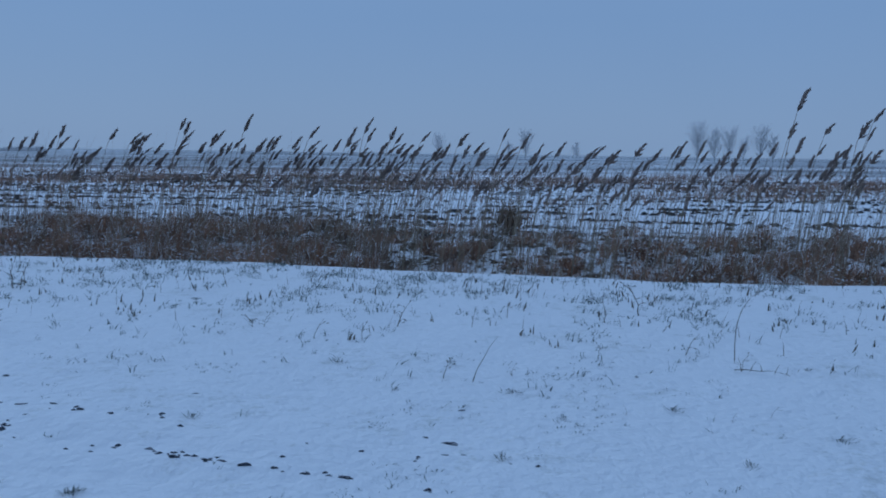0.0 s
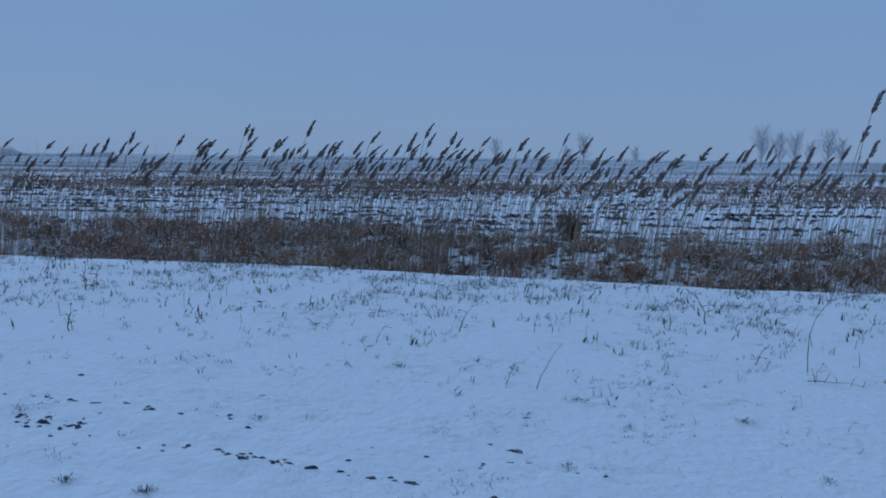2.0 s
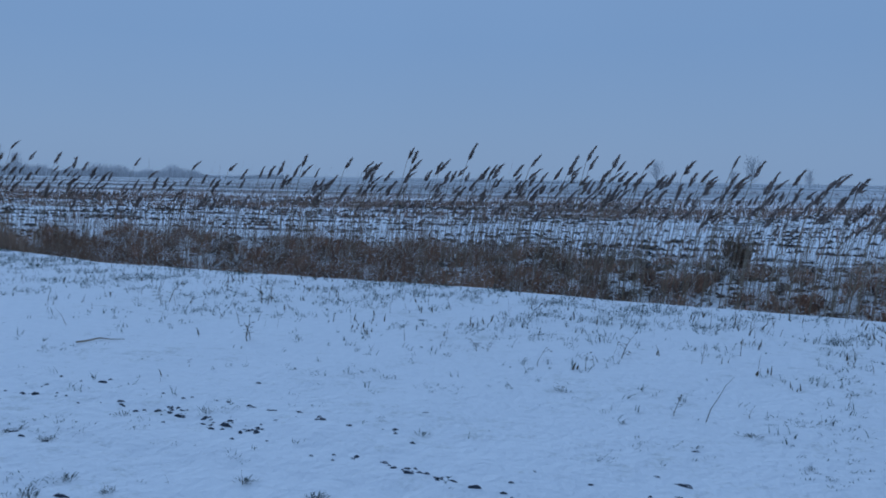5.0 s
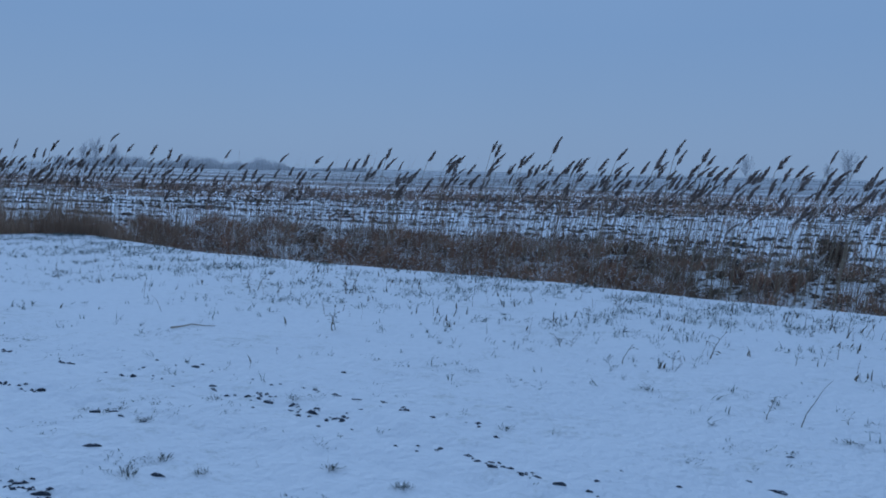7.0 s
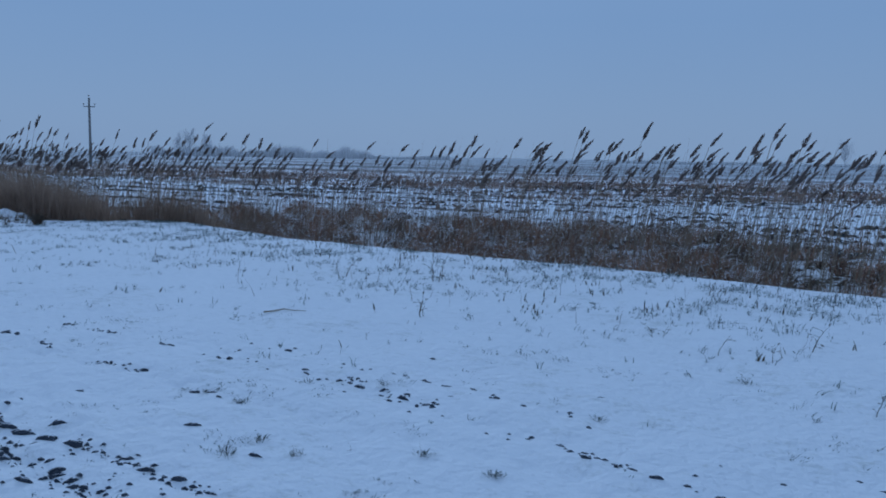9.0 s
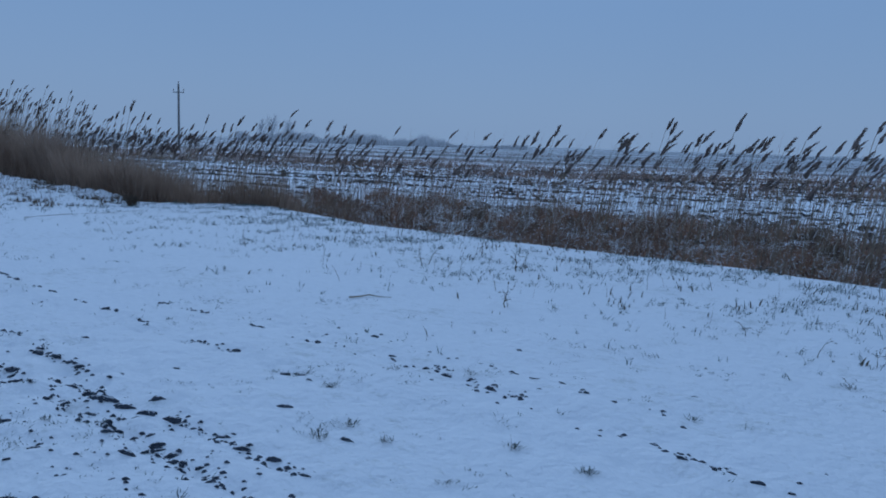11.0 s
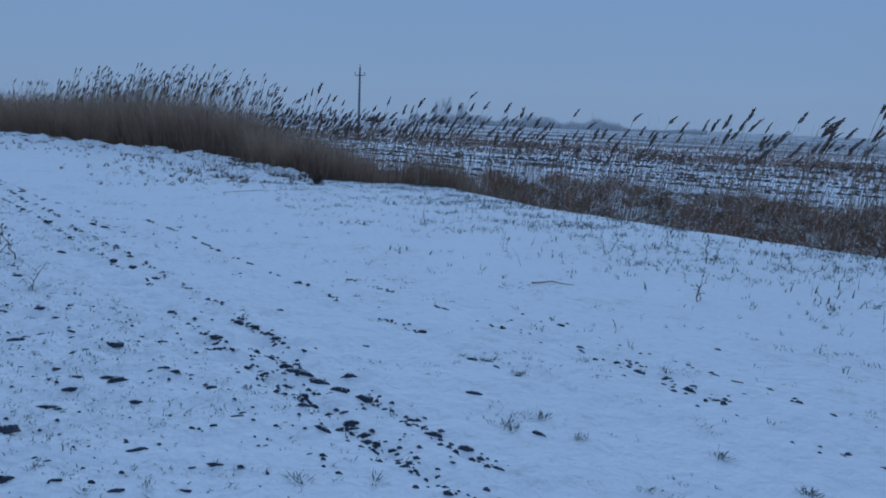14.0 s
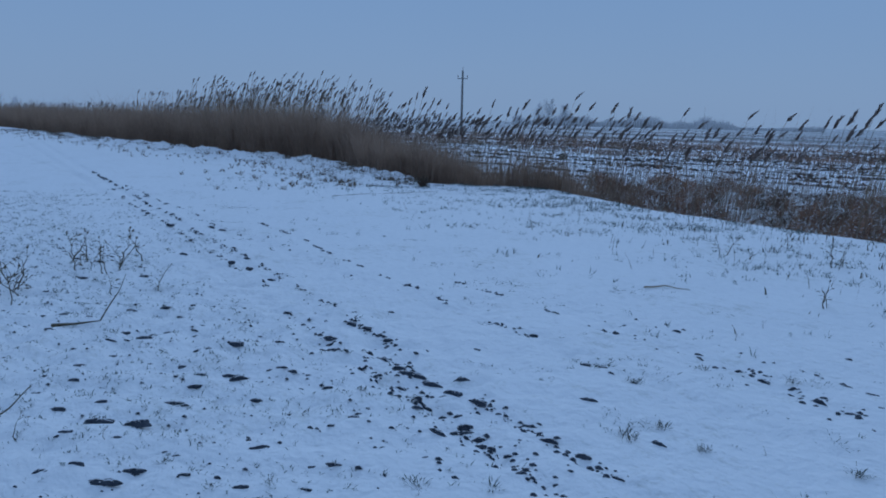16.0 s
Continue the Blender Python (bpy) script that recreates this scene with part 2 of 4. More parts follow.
CLODS_DENTS_ROUGH = [(-5.98, 1.92, 0.193), (-5.40, 2.30, 0.152), (-5.19, 1.87, 0.090), (-4.91, 2.02, 0.087), (-4.76, 2.05, 0.107), (-4.73, 1.76, 0.090), (-4.56, 1.59, 0.099), (-4.39, 1.99, 0.086), (-4.34, 1.30, 0.193), (-4.47, 1.16, 0.133), (-4.82, 1.05, 0.108), (-3.77, 1.68, 0.080), (-4.05, 0.79, 0.068), (-3.87, 1.12, 0.123), (-3.80, 0.97, 0.142), (-3.47, 1.80, 0.060), (-3.29, 1.66, 0.083), (-3.26, 1.44, 0.070), (-3.33, 1.36, 0.056), (-5.95, 2.25, 0.069), (-5.63, 2.62, 0.076), (-5.70, 1.59, 0.089), (-6.02, 1.69, 0.085), (-5.56, 1.36, 0.078), (-5.29, 1.26, 0.074), (-4.39, 0.98, 0.062), (-4.76, 1.26, 0.067), (-4.75, 2.33, 0.058), (-8.20, 2.69, 0.129), (-6.65, 2.31, 0.096), (-8.43, 2.17, 0.106), (-9.49, 2.41, 0.093), (-3.95, 2.07, 0.043)]
CLODS_TRACK = [(-5.47, 3.31, 0.096), (-5.33, 3.35, 0.078), (-5.09, 3.30, 0.058), (-4.97, 3.30, 0.082), (-4.84, 3.27, 0.048), (-4.38, 2.95, 0.087), (-4.16, 2.91, 0.133), (-4.02, 2.93, 0.131), (-3.83, 2.95, 0.141), (-3.59, 2.92, 0.109), (-4.83, 3.04, 0.055), (-4.66, 3.03, 0.069), (-4.38, 3.04, 0.051), (-4.55, 3.22, 0.054), (-5.26, 3.01, 0.100), (-3.92, 3.10, 0.083), (-4.53, 2.88, 0.074), (-4.10, 2.77, 0.069), (-3.85, 2.71, 0.059), (-3.76, 2.69, 0.058), (-3.60, 2.69, 0.056), (-3.39, 2.66, 0.091), (-3.41, 2.49, 0.094), (-3.24, 2.64, 0.065), (-3.11, 2.59, 0.057), (-3.00, 2.61, 0.056), (-3.17, 2.98, 0.043), (-2.99, 2.85, 0.070), (-2.91, 2.84, 0.046), (-2.74, 2.83, 0.089)]
CLODS_SIDE = [(-3.41, 2.92, 0.044), (-3.19, 2.91, 0.048), (-2.78, 2.47, 0.053), (-2.70, 2.50, 0.037), (-2.52, 2.47, 0.051), (-2.63, 2.62, 0.037), (-2.48, 2.77, 0.058), (-2.64, 3.28, 0.078), (-4.43, 4.22, 0.084), (-3.74, 4.00, 0.061), (-3.75, 4.11, 0.054), (-3.64, 4.06, 0.061), (-3.51, 3.98, 0.052), (-3.31, 3.94, 0.050), (-3.26, 3.48, 0.087), (-3.47, 4.87, 0.058), (-3.92, 5.26, 0.082), (-4.42, 3.65, 0.055), (-6.41, 4.53, 0.064), (-5.70, 3.84, 0.066), (-8.12, 3.76, 0.146), (-8.32, 3.64, 0.124), (-7.36, 3.63, 0.089), (-11.03, 4.76, 0.180), (-11.35, 4.74, 0.151), (-11.46, 4.18, 0.216), (-15.27, 4.98, 0.241), (-17.64, 5.36, 0.227), (-12.93, 4.41, 0.149), (-15.67, 5.32, 0.158), (-9.18, 3.47, 0.093)]
CLODS_MIDDLE = [(-3.01, 4.77, 0.067), (-2.89, 4.71, 0.082), (-2.55, 4.54, 0.070), (-2.76, 5.57, 0.054), (-1.90, 4.83, 0.061), (-2.22, 4.52, 0.045), (-1.06, 4.05, 0.060), (-2.48, 4.60, 0.086), (-2.29, 4.56, 0.053), (-2.68, 4.66, 0.048), (-2.91, 4.55, 0.040), (-0.68, 3.95, 0.055), (-0.52, 3.94, 0.048)]
CLODS_SNOWED = [(-1.69, 4.76, 0.052), (-2.32, 4.97, 0.057), (-2.10, 4.93, 0.063), (-2.19, 4.74, 0.046), (-2.83, 5.09, 0.051), (-2.73, 5.08, 0.051), (-2.50, 5.00, 0.049), (-1.48, 4.28, 0.061), (-1.28, 4.25, 0.073), (-0.89, 4.04, 0.063), (-0.81, 4.03, 0.044), (-0.36, 3.90, 0.077), (-0.24, 3.88, 0.041), (-0.15, 3.87, 0.065), (-1.30, 5.22, 0.040), (0.23, 4.54, 0.061), (0.38, 4.42, 0.105), (0.35, 4.24, 0.044), (0.45, 4.26, 0.038), (0.69, 4.09, 0.043), (0.45, 4.95, 0.058), (-3.43, 4.82, 0.079)]
WEEDS_A = [(-1.42, 7.33, 0.14), (-0.79, 6.91, 0.17), (-0.37, 6.87, 0.15), (-0.31, 7.01, 0.09), (-0.10, 7.55, 0.24), (0.34, 5.69, 0.15), (-1.32, 10.00, 0.21), (-4.63, 9.20, 0.31), (2.33, 6.53, 0.19), (1.89, 7.69, 0.19), (2.32, 8.13, 0.29), (2.38, 4.89, 0.08), (0.03, 9.60, 0.23), (-2.69, 10.48, 0.15), (1.19, 9.30, 0.18), (-1.34, 7.39, 0.13), (0.83, 5.74, 0.09), (1.29, 5.80, 0.07), (2.10, 4.78, 0.06), (1.49, 4.93, 0.06), (-0.48, 6.15, 0.08), (-1.77, 7.31, 0.08), (1.58, 6.36, 0.12), (4.12, 7.46, 0.17), (3.21, 5.87, 0.11), (2.62, 6.07, 0.14), (-3.66, 7.05, 0.25), (-5.76, 8.74, 0.23), (-4.50, 9.12, 0.27), (-2.28, 3.66, 0.05)]
WEEDS_B = [(-2.77, 3.46, 0.05), (-2.76, 3.20, 0.06), (-3.61, 5.97, 0.07), (-8.81, 8.64, 0.19), (-4.56, 9.34, 0.28), (-5.86, 9.07, 0.26), (-7.54, 2.58, 0.24), (-3.66, 7.12, 0.17), (-2.79, 3.18, 0.08), (-2.46, 3.38, 0.06), (-7.56, 1.39, 0.31), (-4.44, 0.77, 0.13), (-4.20, 1.10, 0.08), (-1.87, 3.71, 0.08), (-2.93, 2.00, 0.05), (-8.58, 2.57, 0.30), (-7.57, 2.17, 0.21), (-4.18, 2.55, 0.04), (-5.85, 10.94, 0.19)]
EDGE_X = [-400, -83, -50, -34, -25, -21, -20, -17.5, -16.2, -15.3, -14.9, -13.5, -11.6, -9.4, -6.5, -2.8, -1, 0.45, 2, 3.3, 6, 30, 400]
EDGE_Y = [18, 15.9, 15.2, 15.1, 15.2, 13.7, 13.3, 12.7, 12.4, 13.2, 13.8, 14.1, 13.3, 12.5, 12.1, 11.75, 11.35, 10.95, 10.75, 10.35, 10.3, 10.0, 9]

rng = np.random.default_rng(11)
WAVES = [(rng.uniform(0, 2 * math.pi), rng.uniform(0, 2 * math.pi)) for _ in range(40)]


def edge(x):
    return np.interp(x, EDGE_X, EDGE_Y) + 0.03 * np.sin(2.1 * x) + 0.02 * np.sin(5.3 * x + 1)


def rough(x, y, size, octaves=4, seed=0):
    """A smooth random height between about -1 and 1, of waves of the given size and smaller."""
    h = 0 * x
    k = 2 * math.pi / size
    for i in range(octaves * 3):
        a, p = WAVES[(i + seed) % 40]
        f = k * 1.75 ** (i // 3)
        h = h + np.sin(f * (x * math.cos(a) + y * math.sin(a)) + p + seed) * 0.55 ** (i // 3)
    return h / 3


def step(v, a, b):
    s = np.clip((v - a) / (b - a), 0, 1)
    return s * s * (3 - 2 * s)


def rut(x, y, x0, y0, slope, width, depth):
    """A shallow wheel rut along the track."""
    across = (y - y0 - slope * (x - x0)) / width
    tread = 0.55 + 0.45 * np.sin(2 * math.pi * x / 0.27 + 2.5 * rough(x, y, 1.5, 2, 8))
    return -depth * np.exp(-across ** 2) * tread * step(-x, -1.2, 0.6)


def hummocks(x, y):
    """Rounded tops with hollows between, along the rough part of the bank."""
    return np.abs(rough(x, y, 1.2, 3, 19)) ** 0.8 - 0.30


def ground_z(x, y):
    d = y - edge(x)
    near = 1 - step(np.hypot(x, y), 30, 120)
    verge = 0.024 * rough(x, y, 2.3, 3) + 0.013 * rough(x, y, 0.42, 3, 5) * (0.6 + 2.4 * step(-x, 2, 5) * step(-y, -5, -2))
    verge = verge * (1 - 0.8 * step(d, -1.6, -0.3))
    verge = verge + 0.21 * hummocks(x, y) * step(-x, 14, 19) * step(d, -4.6, -1.2) * near
    for x0, y0, slope, depth in ((-4.0, 2.72, -0.17, 0.045), (-4.0, 2.98, -0.18, 0.045), (-6.5, 4.35, -0.09, 0.03), (-2.6, 4.65, -0.25, 0.022), (0, 3.9, -0.24, 0.022)):
        verge = verge + rut(x, y, x0, y0, slope, 0.07, depth) + rut(x, y, x0, y0 + 0.20, slope, 0.10, -0.55 * depth)
    ditch = -0.80 + 0.10 * rough(x, y, 1.1, 3, 9)
    field = -0.16 + near * (0.032 * np.sin(2 * math.pi * (y + 0.02 * x + 0.3 * rough(x, y, 14, 2, 2)) / 1.9) + 0.036 * rough(0.22 * x, y, 1.3, 3, 3) + 0.02 * rough(x, y, 0.6, 2, 12))
    z = verge + (ditch - verge) * step(d, 0.0, 1.5)
    return z + (field - z) * step(d, 1.6, 7.0)


def mesh_object(name, verts, faces, mats, index=None, smooth=False):
    me = bpy.data.meshes.new(name)
    me.from_pydata(verts, [], faces)
    for m in mats:
        me.materials.append(m)
    if index is not None:
        me.polygons.foreach_set("material_index", np.asarray(index, np.int32))
    if smooth:
        me.polygons.foreach_set("use_smooth", np.ones(len(me.polygons), bool))
    me.update()
    return new(name, me)


def steps_out(a, b, fine, far):
    """Coordinates fine between a and b and ever coarser out to far on both sides."""
    mids = list(np.arange(a, b, fine))
    hi, lo, s = [b], [a], fine
    while hi[-1] < far:
        s *= 1.07
        hi.append(hi[-1] + s)
    s = fine
    while lo[-1] > -far:
        s *= 1.07
        lo.append(lo[-1] - s)
    return np.array(lo[:0:-1] + mids + hi)


gx = steps_out(-12, 7, 0.062, 3500)
gx = np.concatenate([gx[gx < -46], np.arange(-46, -12, 0.16), gx[gx >= -12]])
gy = steps_out(0.6, 19, 0.075, 3500)
gy = np.concatenate([gy[gy <= 19], np.arange(19.15, 45, 0.24), 45.3 * 1.13 ** np.arange(0, 36)])
GX, GY = np.meshgrid(gx, gy)
GZ = ground_z(GX, GY)
nx, ny = len(gx), len(gy)
ids = np.arange(nx * ny).reshape(ny, nx)
quads = np.stack([ids[:-1, :-1], ids[:-1, 1:], ids[1:, 1:], ids[1:, :-1]], -1).reshape(-1, 4)
cx = (GX[:-1, :-1] + GX[1:, 1:]) / 2
cy = (GY[:-1, :-1] + GY[1:, 1:]) / 2
cd = (cy - edge(cx)).ravel()
ground = mesh_object("ground", np.stack([GX, GY, GZ], -1).reshape(-1, 3).tolist(), quads.tolist(),
                     [snow_mat, litter_mat, field_mat, far_mat], np.where(cd < 0.12, 0, np.where(cd < 7.4, 1, np.where(cy.ravel() < 75, 2, 3))), True)
tagged(ground, "snow-covered grassy verge, ditch and ploughed field", "ground", kind="structure")


# ---- blades ----
def blades(x, y, z, height, lean_x, lean_y, width, turn):
    """Many bent grass blades in one go: five points and two faces each."""
    c, s = np.cos(turn) * width, np.sin(turn) * width
    mx, my, mz = x + 0.35 * lean_x * height, y + 0.35 * lean_y * height, z + 0.55 * height
    tx, ty, tz = x + lean_x * height, y + lean_y * height, z + height
    v = np.stack([np.stack([x - c, y - s, z], -1), np.stack([x + c, y + s, z], -1),
                  np.stack([mx + 0.8 * c, my + 0.8 * s, mz], -1), np.stack([mx - 0.8 * c, my - 0.8 * s, mz], -1),
                  np.stack([tx, ty, tz], -1)], 1).reshape(-1, 3)
    i = np.arange(len(x))[:, None] * 5
    faces = (i + np.array([[0, 1, 2, 3]])).tolist() + (i + np.array([[3, 2, 4]])).tolist()
    return v.tolist(), faces


def stuff(name, label, category, mat, *args):
    v, f = blades(*args)
    return tagged(mesh_object(name, v, f, [mat]), label, category, kind="stuff")


# ---- reeds ----
def tube(points, radii, sides=5):
    v, f = [], []
    points = [Vector(p) for p in points]
    for k, (p, r) in enumerate(zip(points, radii)):
        along = (points[min(k + 1, len(points) - 1)] - points[max(k - 1, 0)]).normalized()
        side = along.cross(Vector((0.31, 0.95, 0.05))).normalized()
        other = along.cross(side)
        for a in range(sides):
            w = 2 * math.pi * a / sides
            v.append(tuple(p + r * (side * math.cos(w) + other * math.sin(w))))
        if k:
            o = k * sides
            for a in range(sides):
                b = (a + 1) % sides
                f.append((o - sides + a, o - sides + b, o + b, o + a))
    return v, f


def strip(a, b, width, sag, side):
    """A narrow leaf-like blade from a to b, bent down in the middle and pointed at the end, with a keel."""
    a, b, side = Vector(a), Vector(b), Vector(side).normalized()
    m = (a + b) / 2 + Vector((0, 0, sag))
    k = (b - a).cross(side).normalized() * width * 0.4
    v = [a, m - side * width, m + k, m + side * width, b, m - k]
    return [tuple(p) for p in v], [(0, 1, 2), (0, 2, 3), (1, 4, 2), (2, 4, 3), (0, 5, 1), (0, 3, 5), (1, 5, 4), (5, 3, 4)]


def join(pieces):
    v, f = [], []
    for pv, pf in pieces:
        o = len(v)
        v += pv
        f += [tuple(i + o for i in q) for q in pf]
    return v, f


def reed_shape(r):
    """A reed of height 1: its stem, its plume and its leaves, blown towards +x; the tip's place."""
    lean, bend = r.uniform(0.05, 0.16), r.uniform(0.05, 0.15)
    sway = r.uniform(-0.02, 0.02)
    plume = r.uniform(0.105, 0.155)
    top = 1 - plume * 0.8

    def at(s):
        return Vector((lean * s + bend * s ** 4, sway * s, s))
    pts = [at(top * i / 7) for i in range(8)]
    stem = tube(pts, [0.0027 - 0.0010 * i / 7 for i in range(8)], 4)
    root = pts[-1]
    way = Vector((r.uniform(0.30, 0.75), sway * 4, 1)).normalized()
    droop = Vector((r.uniform(0.05, 0.30), 0, -r.uniform(0.02, 0.16)))

    def along(s):
        return root + (way * s + droop * s * s) * plume
    full = r.choice((0.42, 0.60, 0.80, 1.0, 1.3))
    pieces = [strip(along(0), along(0.5), 0.005, 0.0, (0, 1, 0)), strip(along(0.45), along(1), 0.004, 0.0, (0, 1, 0))]
    for i in range(44):
        s = 0.84 * (i / 43) ** 0.9
        tangent = (way + 2 * s * droop).normalized()
        size = plume * (0.44 - 0.30 * s) * r.uniform(0.55, 1.2)
        out = tangent * 1.15 + Vector((r.uniform(-0.30, 0.95), r.uniform(-0.6, 0.6), r.uniform(-0.35, 0.10))) * full
        p = along(s)
        pieces.append(strip(p, p + out.normalized() * size, r.uniform(0.0052, 0.0098) * (1.15 - 0.5 * s), -0.003, (r.uniform(-1, 1), r.uniform(-1, 1), r.uniform(-0.4, 0.4))))
    leaves = []
    for i in range(r.choice((1, 2, 3))):
        s = r.uniform(0.35, 0.82)
        p = at(s * top)
        a = r.uniform(-0.8, 0.8)
        q = p + Vector((math.cos(a), math.sin(a), r.uniform(-0.3, 0.5))) * r.uniform(0.06, 0.13)
        leaves.append(strip(p, q, 0.0035, 0.012, (-math.sin(a), math.cos(a), 0)))
    return stem, join(pieces), leaves, along(1)


def part(name, shape, mat, parent, label=""):
    ob = mesh_object(name, shape[0], shape[1], [mat])
    ob.parent = parent
    return tagged(ob, label)


reed_random = random.Random(3)
REED_KINDS = [reed_shape(reed_random) for _ in range(22)]
REED_LABEL = "wind-bent dry reed with a dark feathery plume in the ditch"
reed_things = []
for stem, plume, leaves, tip in REED_KINDS:
    ob = tagged(new("reed"), REED_LABEL, "reed", "reeds along the ditch")
    part("stem", stem, stem_mat, ob, "thin straw-coloured stem")
    part("plume", plume, plume_mat, ob, "dark brown seed plume")
    for one in leaves:
        part("leaf", one, leaf_mat, ob, "withered narrow leaf")
    reed_things.append(ob)
used = set()


def reed_to(x, y, z, r):
    """A reed whose plume ends at x, y, z and which stands in the ditch."""
    k = r.randrange(len(REED_KINDS))
    tip = REED_KINDS[k][3]
    foot = float(ground_z(np.array(x - 0.4), np.array(y))) - 0.03
    size = (z - foot) / tip.z
    wide = min(max(2.5 / size, 0.85), 1.5) * size
    turned = pose(0, 0, 0, 0, 0, r.uniform(-6, 22)) @ Matrix.Diagonal((wide, wide, size, 1))
    lean = turned @ tip
    m = Matrix.Translation((x - lean.x, y - lean.y, foot)) @ turned
    if k in used:
        copy_thing(reed_things[k], m).matrix_basis = m
    else:
        used.add(k)
        reed_things[k].matrix_basis = m


reed_random = random.Random(8)
for x, y, z in REED_TIPS_A + REED_TIPS_B + REED_TIPS_C + REED_TIPS_D:
    reed_to(x, y, z, reed_random)
ALL_TIPS = REED_TIPS_A + REED_TIPS_B + REED_TIPS_C + REED_TIPS_D


def beside(r):
    """A place for a lower reed beside one of the tall ones."""
    x, y, z = r.choice(ALL_TIPS)
    x += r.gauss(0, 0.35)
    return x, float(edge(x)) + r.uniform(1.8, 5.2), min(z, 1.95) - r.uniform(0.08, 0.80)


for _ in range(140):
    reed_to(*beside(reed_random), reed_random)


def bed(name, label, places, r):
    """Reeds standing too thick to be told apart, in one mesh."""
    stems, plumes = [], []
    sv, sf, si = [], [], []
    for x, y, z, h in places:
        stem, plume, leaves, tip = REED_KINDS[r.randrange(len(REED_KINDS))]
        a = r.uniform(0.1, 0.8)
        c, s = math.cos(a) * h, math.sin(a) * h
        root = sum((Vector(p) for p in stem[0][-4:]), Vector()) / 4
        k = min(1, 2.1 / h)
        small = [tuple(root + k * (Vector(p) - root)) for p in plume[0]], plume[1]
        for k, (pv, pf) in enumerate((stem, small, join(leaves))):
            o = len(sv)
            sv += [(x + c * p[0] - s * p[1], y + s * p[0] + c * p[1], z + h * p[2]) for p in pv]
            sf += [tuple(i + o for i in q) for q in pf]
            si += [k] * len(pf)
    return tagged(mesh_object(name, sv, sf, [stem_mat, plume_mat, leaf_mat], si), label, "reeds", kind="stuff")


near_places = []
for _ in range(340):
    x, y, z = beside(reed_random)
    foot = float(ground_z(np.array(x - 0.3), np.array(y))) - 0.03
    near_places.append((x - 0.3, y, foot, z - foot - 0.05))
far_places = []
for _ in range(800):
    x = -14.5 - 34 * reed_random.random() ** 0.85
    y = float(edge(x)) + reed_random.uniform(0.8, 6.0)
    tall = 2.35 + 1.90 * min(max((-x - 24.6) / 9.5, 0), 1) * (0.85 + 0.15 * math.sin(x * 0.9)) * (1 - 0.45 * min(max((-x - 38) / 10, 0), 1))
    far_places.append((x, y, -0.85, tall * reed_random.uniform(0.82, 1.16)))
for _ in range(420):
    x = -48 - 75 * reed_random.random()
    y = float(edge(x)) + reed_random.uniform(0.8, 6.0)
    far_places.append((x, y, -0.85, reed_random.uniform(2.4, 3.3)))
bed("reed_bed", "thick stand of dry reeds with dark plumes in the ditch", far_places, reed_random)
bed("sparse_reeds", "loose stand of lower dry reeds in the ditch", near_places, reed_random)

# ---- dry growth in the ditch ----
def tussocks(name, label, mat, x, y, radius, tall, count, wide, loose):
    """Round tussocks of blades that fan out from the middle, in one mesh."""
    x, y, radius, tall = (np.repeat(v, count) for v in (x, y, radius, tall))
    n = len(x)
    a, q = rng.uniform(0, 2 * math.pi, n), np.sqrt(rng.random(n))
    bx, by = x + 0.55 * radius * q * np.cos(a), y + 0.55 * radius * q * np.sin(a)
    h = tall * (1 - 0.45 * q * q) * rng.uniform(0.55, 1.12, n)
    out = radius * q / np.maximum(h, 0.1)
    stuff(name, label, "dry grass", mat, bx, by, ground_z(bx, by) - 0.02, h, 0.12 + out * np.cos(a) * 0.8 + rng.normal(0, loose, n),
          out * np.sin(a) * 0.8 + rng.normal(0, loose, n), wide * rng.uniform(0.5, 1.2, n), rng.uniform(0, math.pi, n))


def dense(x):
    """How thickly the ditch is grown over, along its length."""
    return 0.80 * step(-x, 0.6, 2.6) * step(x, -9.6, -8.2) + 0.08 * step(x, -0.4, 0.6) + 0.46 * step(x, 2.6, 4.2) + 0.38 * step(-x, 8.4, 9.4) + 0.34 * step(-x, 11.2, 12.4)


n = 13500
x = rng.uniform(-17, 14, n)
d = rng.uniform(1.1, 7.4, n)
clump = 0.8 * rough(x, edge(x) + d, 1.7, 2, 7) + 0.4 * rough(x, edge(x) + d, 0.6, 2, 23)
keep = clump + rng.normal(0, 0.34, n) > 0.64 - 0.64 * dense(x) + 0.5 * step(d, 5.8, 7.4)
x, d, clump = x[keep], d[keep], clump[keep]
tussocks("dry_sedge", "brown dry sedge and grass tussocks filling the ditch", sedge_mat, x, edge(x) + d, rng.uniform(0.05, 0.18, len(x)),
         rng.triangular(0.10, 0.20, 0.55, len(x)) * (0.85 + 0.55 * dense(x)) * (0.8 + 0.6 * clump) * (1 - 0.35 * step(-x, 8.2, 9.6) + 0.30 * step(-x, 11.0, 12.6)) + 0.22 * (1 - step(d, 1.5, 4.5)), 34, 0.0066, 0.6)

# darker rank growth in clumps
n = 1900
x = rng.uniform(-14, 14, n)
d = rng.uniform(0.8, 6.6, n)
clump = 0.8 * rough(x, edge(x) + d, 1.3, 2, 27) + 0.4 * rough(x, edge(x) + d, 0.5, 2, 31)
keep = clump + rng.normal(0, 0.25, n) > 0.50 - 0.16 * dense(x)
x, d = x[keep], d[keep]
tussocks("rank_growth", "dark clumps of dead weeds among the ditch sedge", rank_mat, x, edge(x) + d, rng.uniform(0.06, 0.18, len(x)),
         rng.uniform(0.12, 0.42, len(x)) + 0.22 * (1 - step(d, 1.5, 4.5)), 60, 0.0075, 0.5)

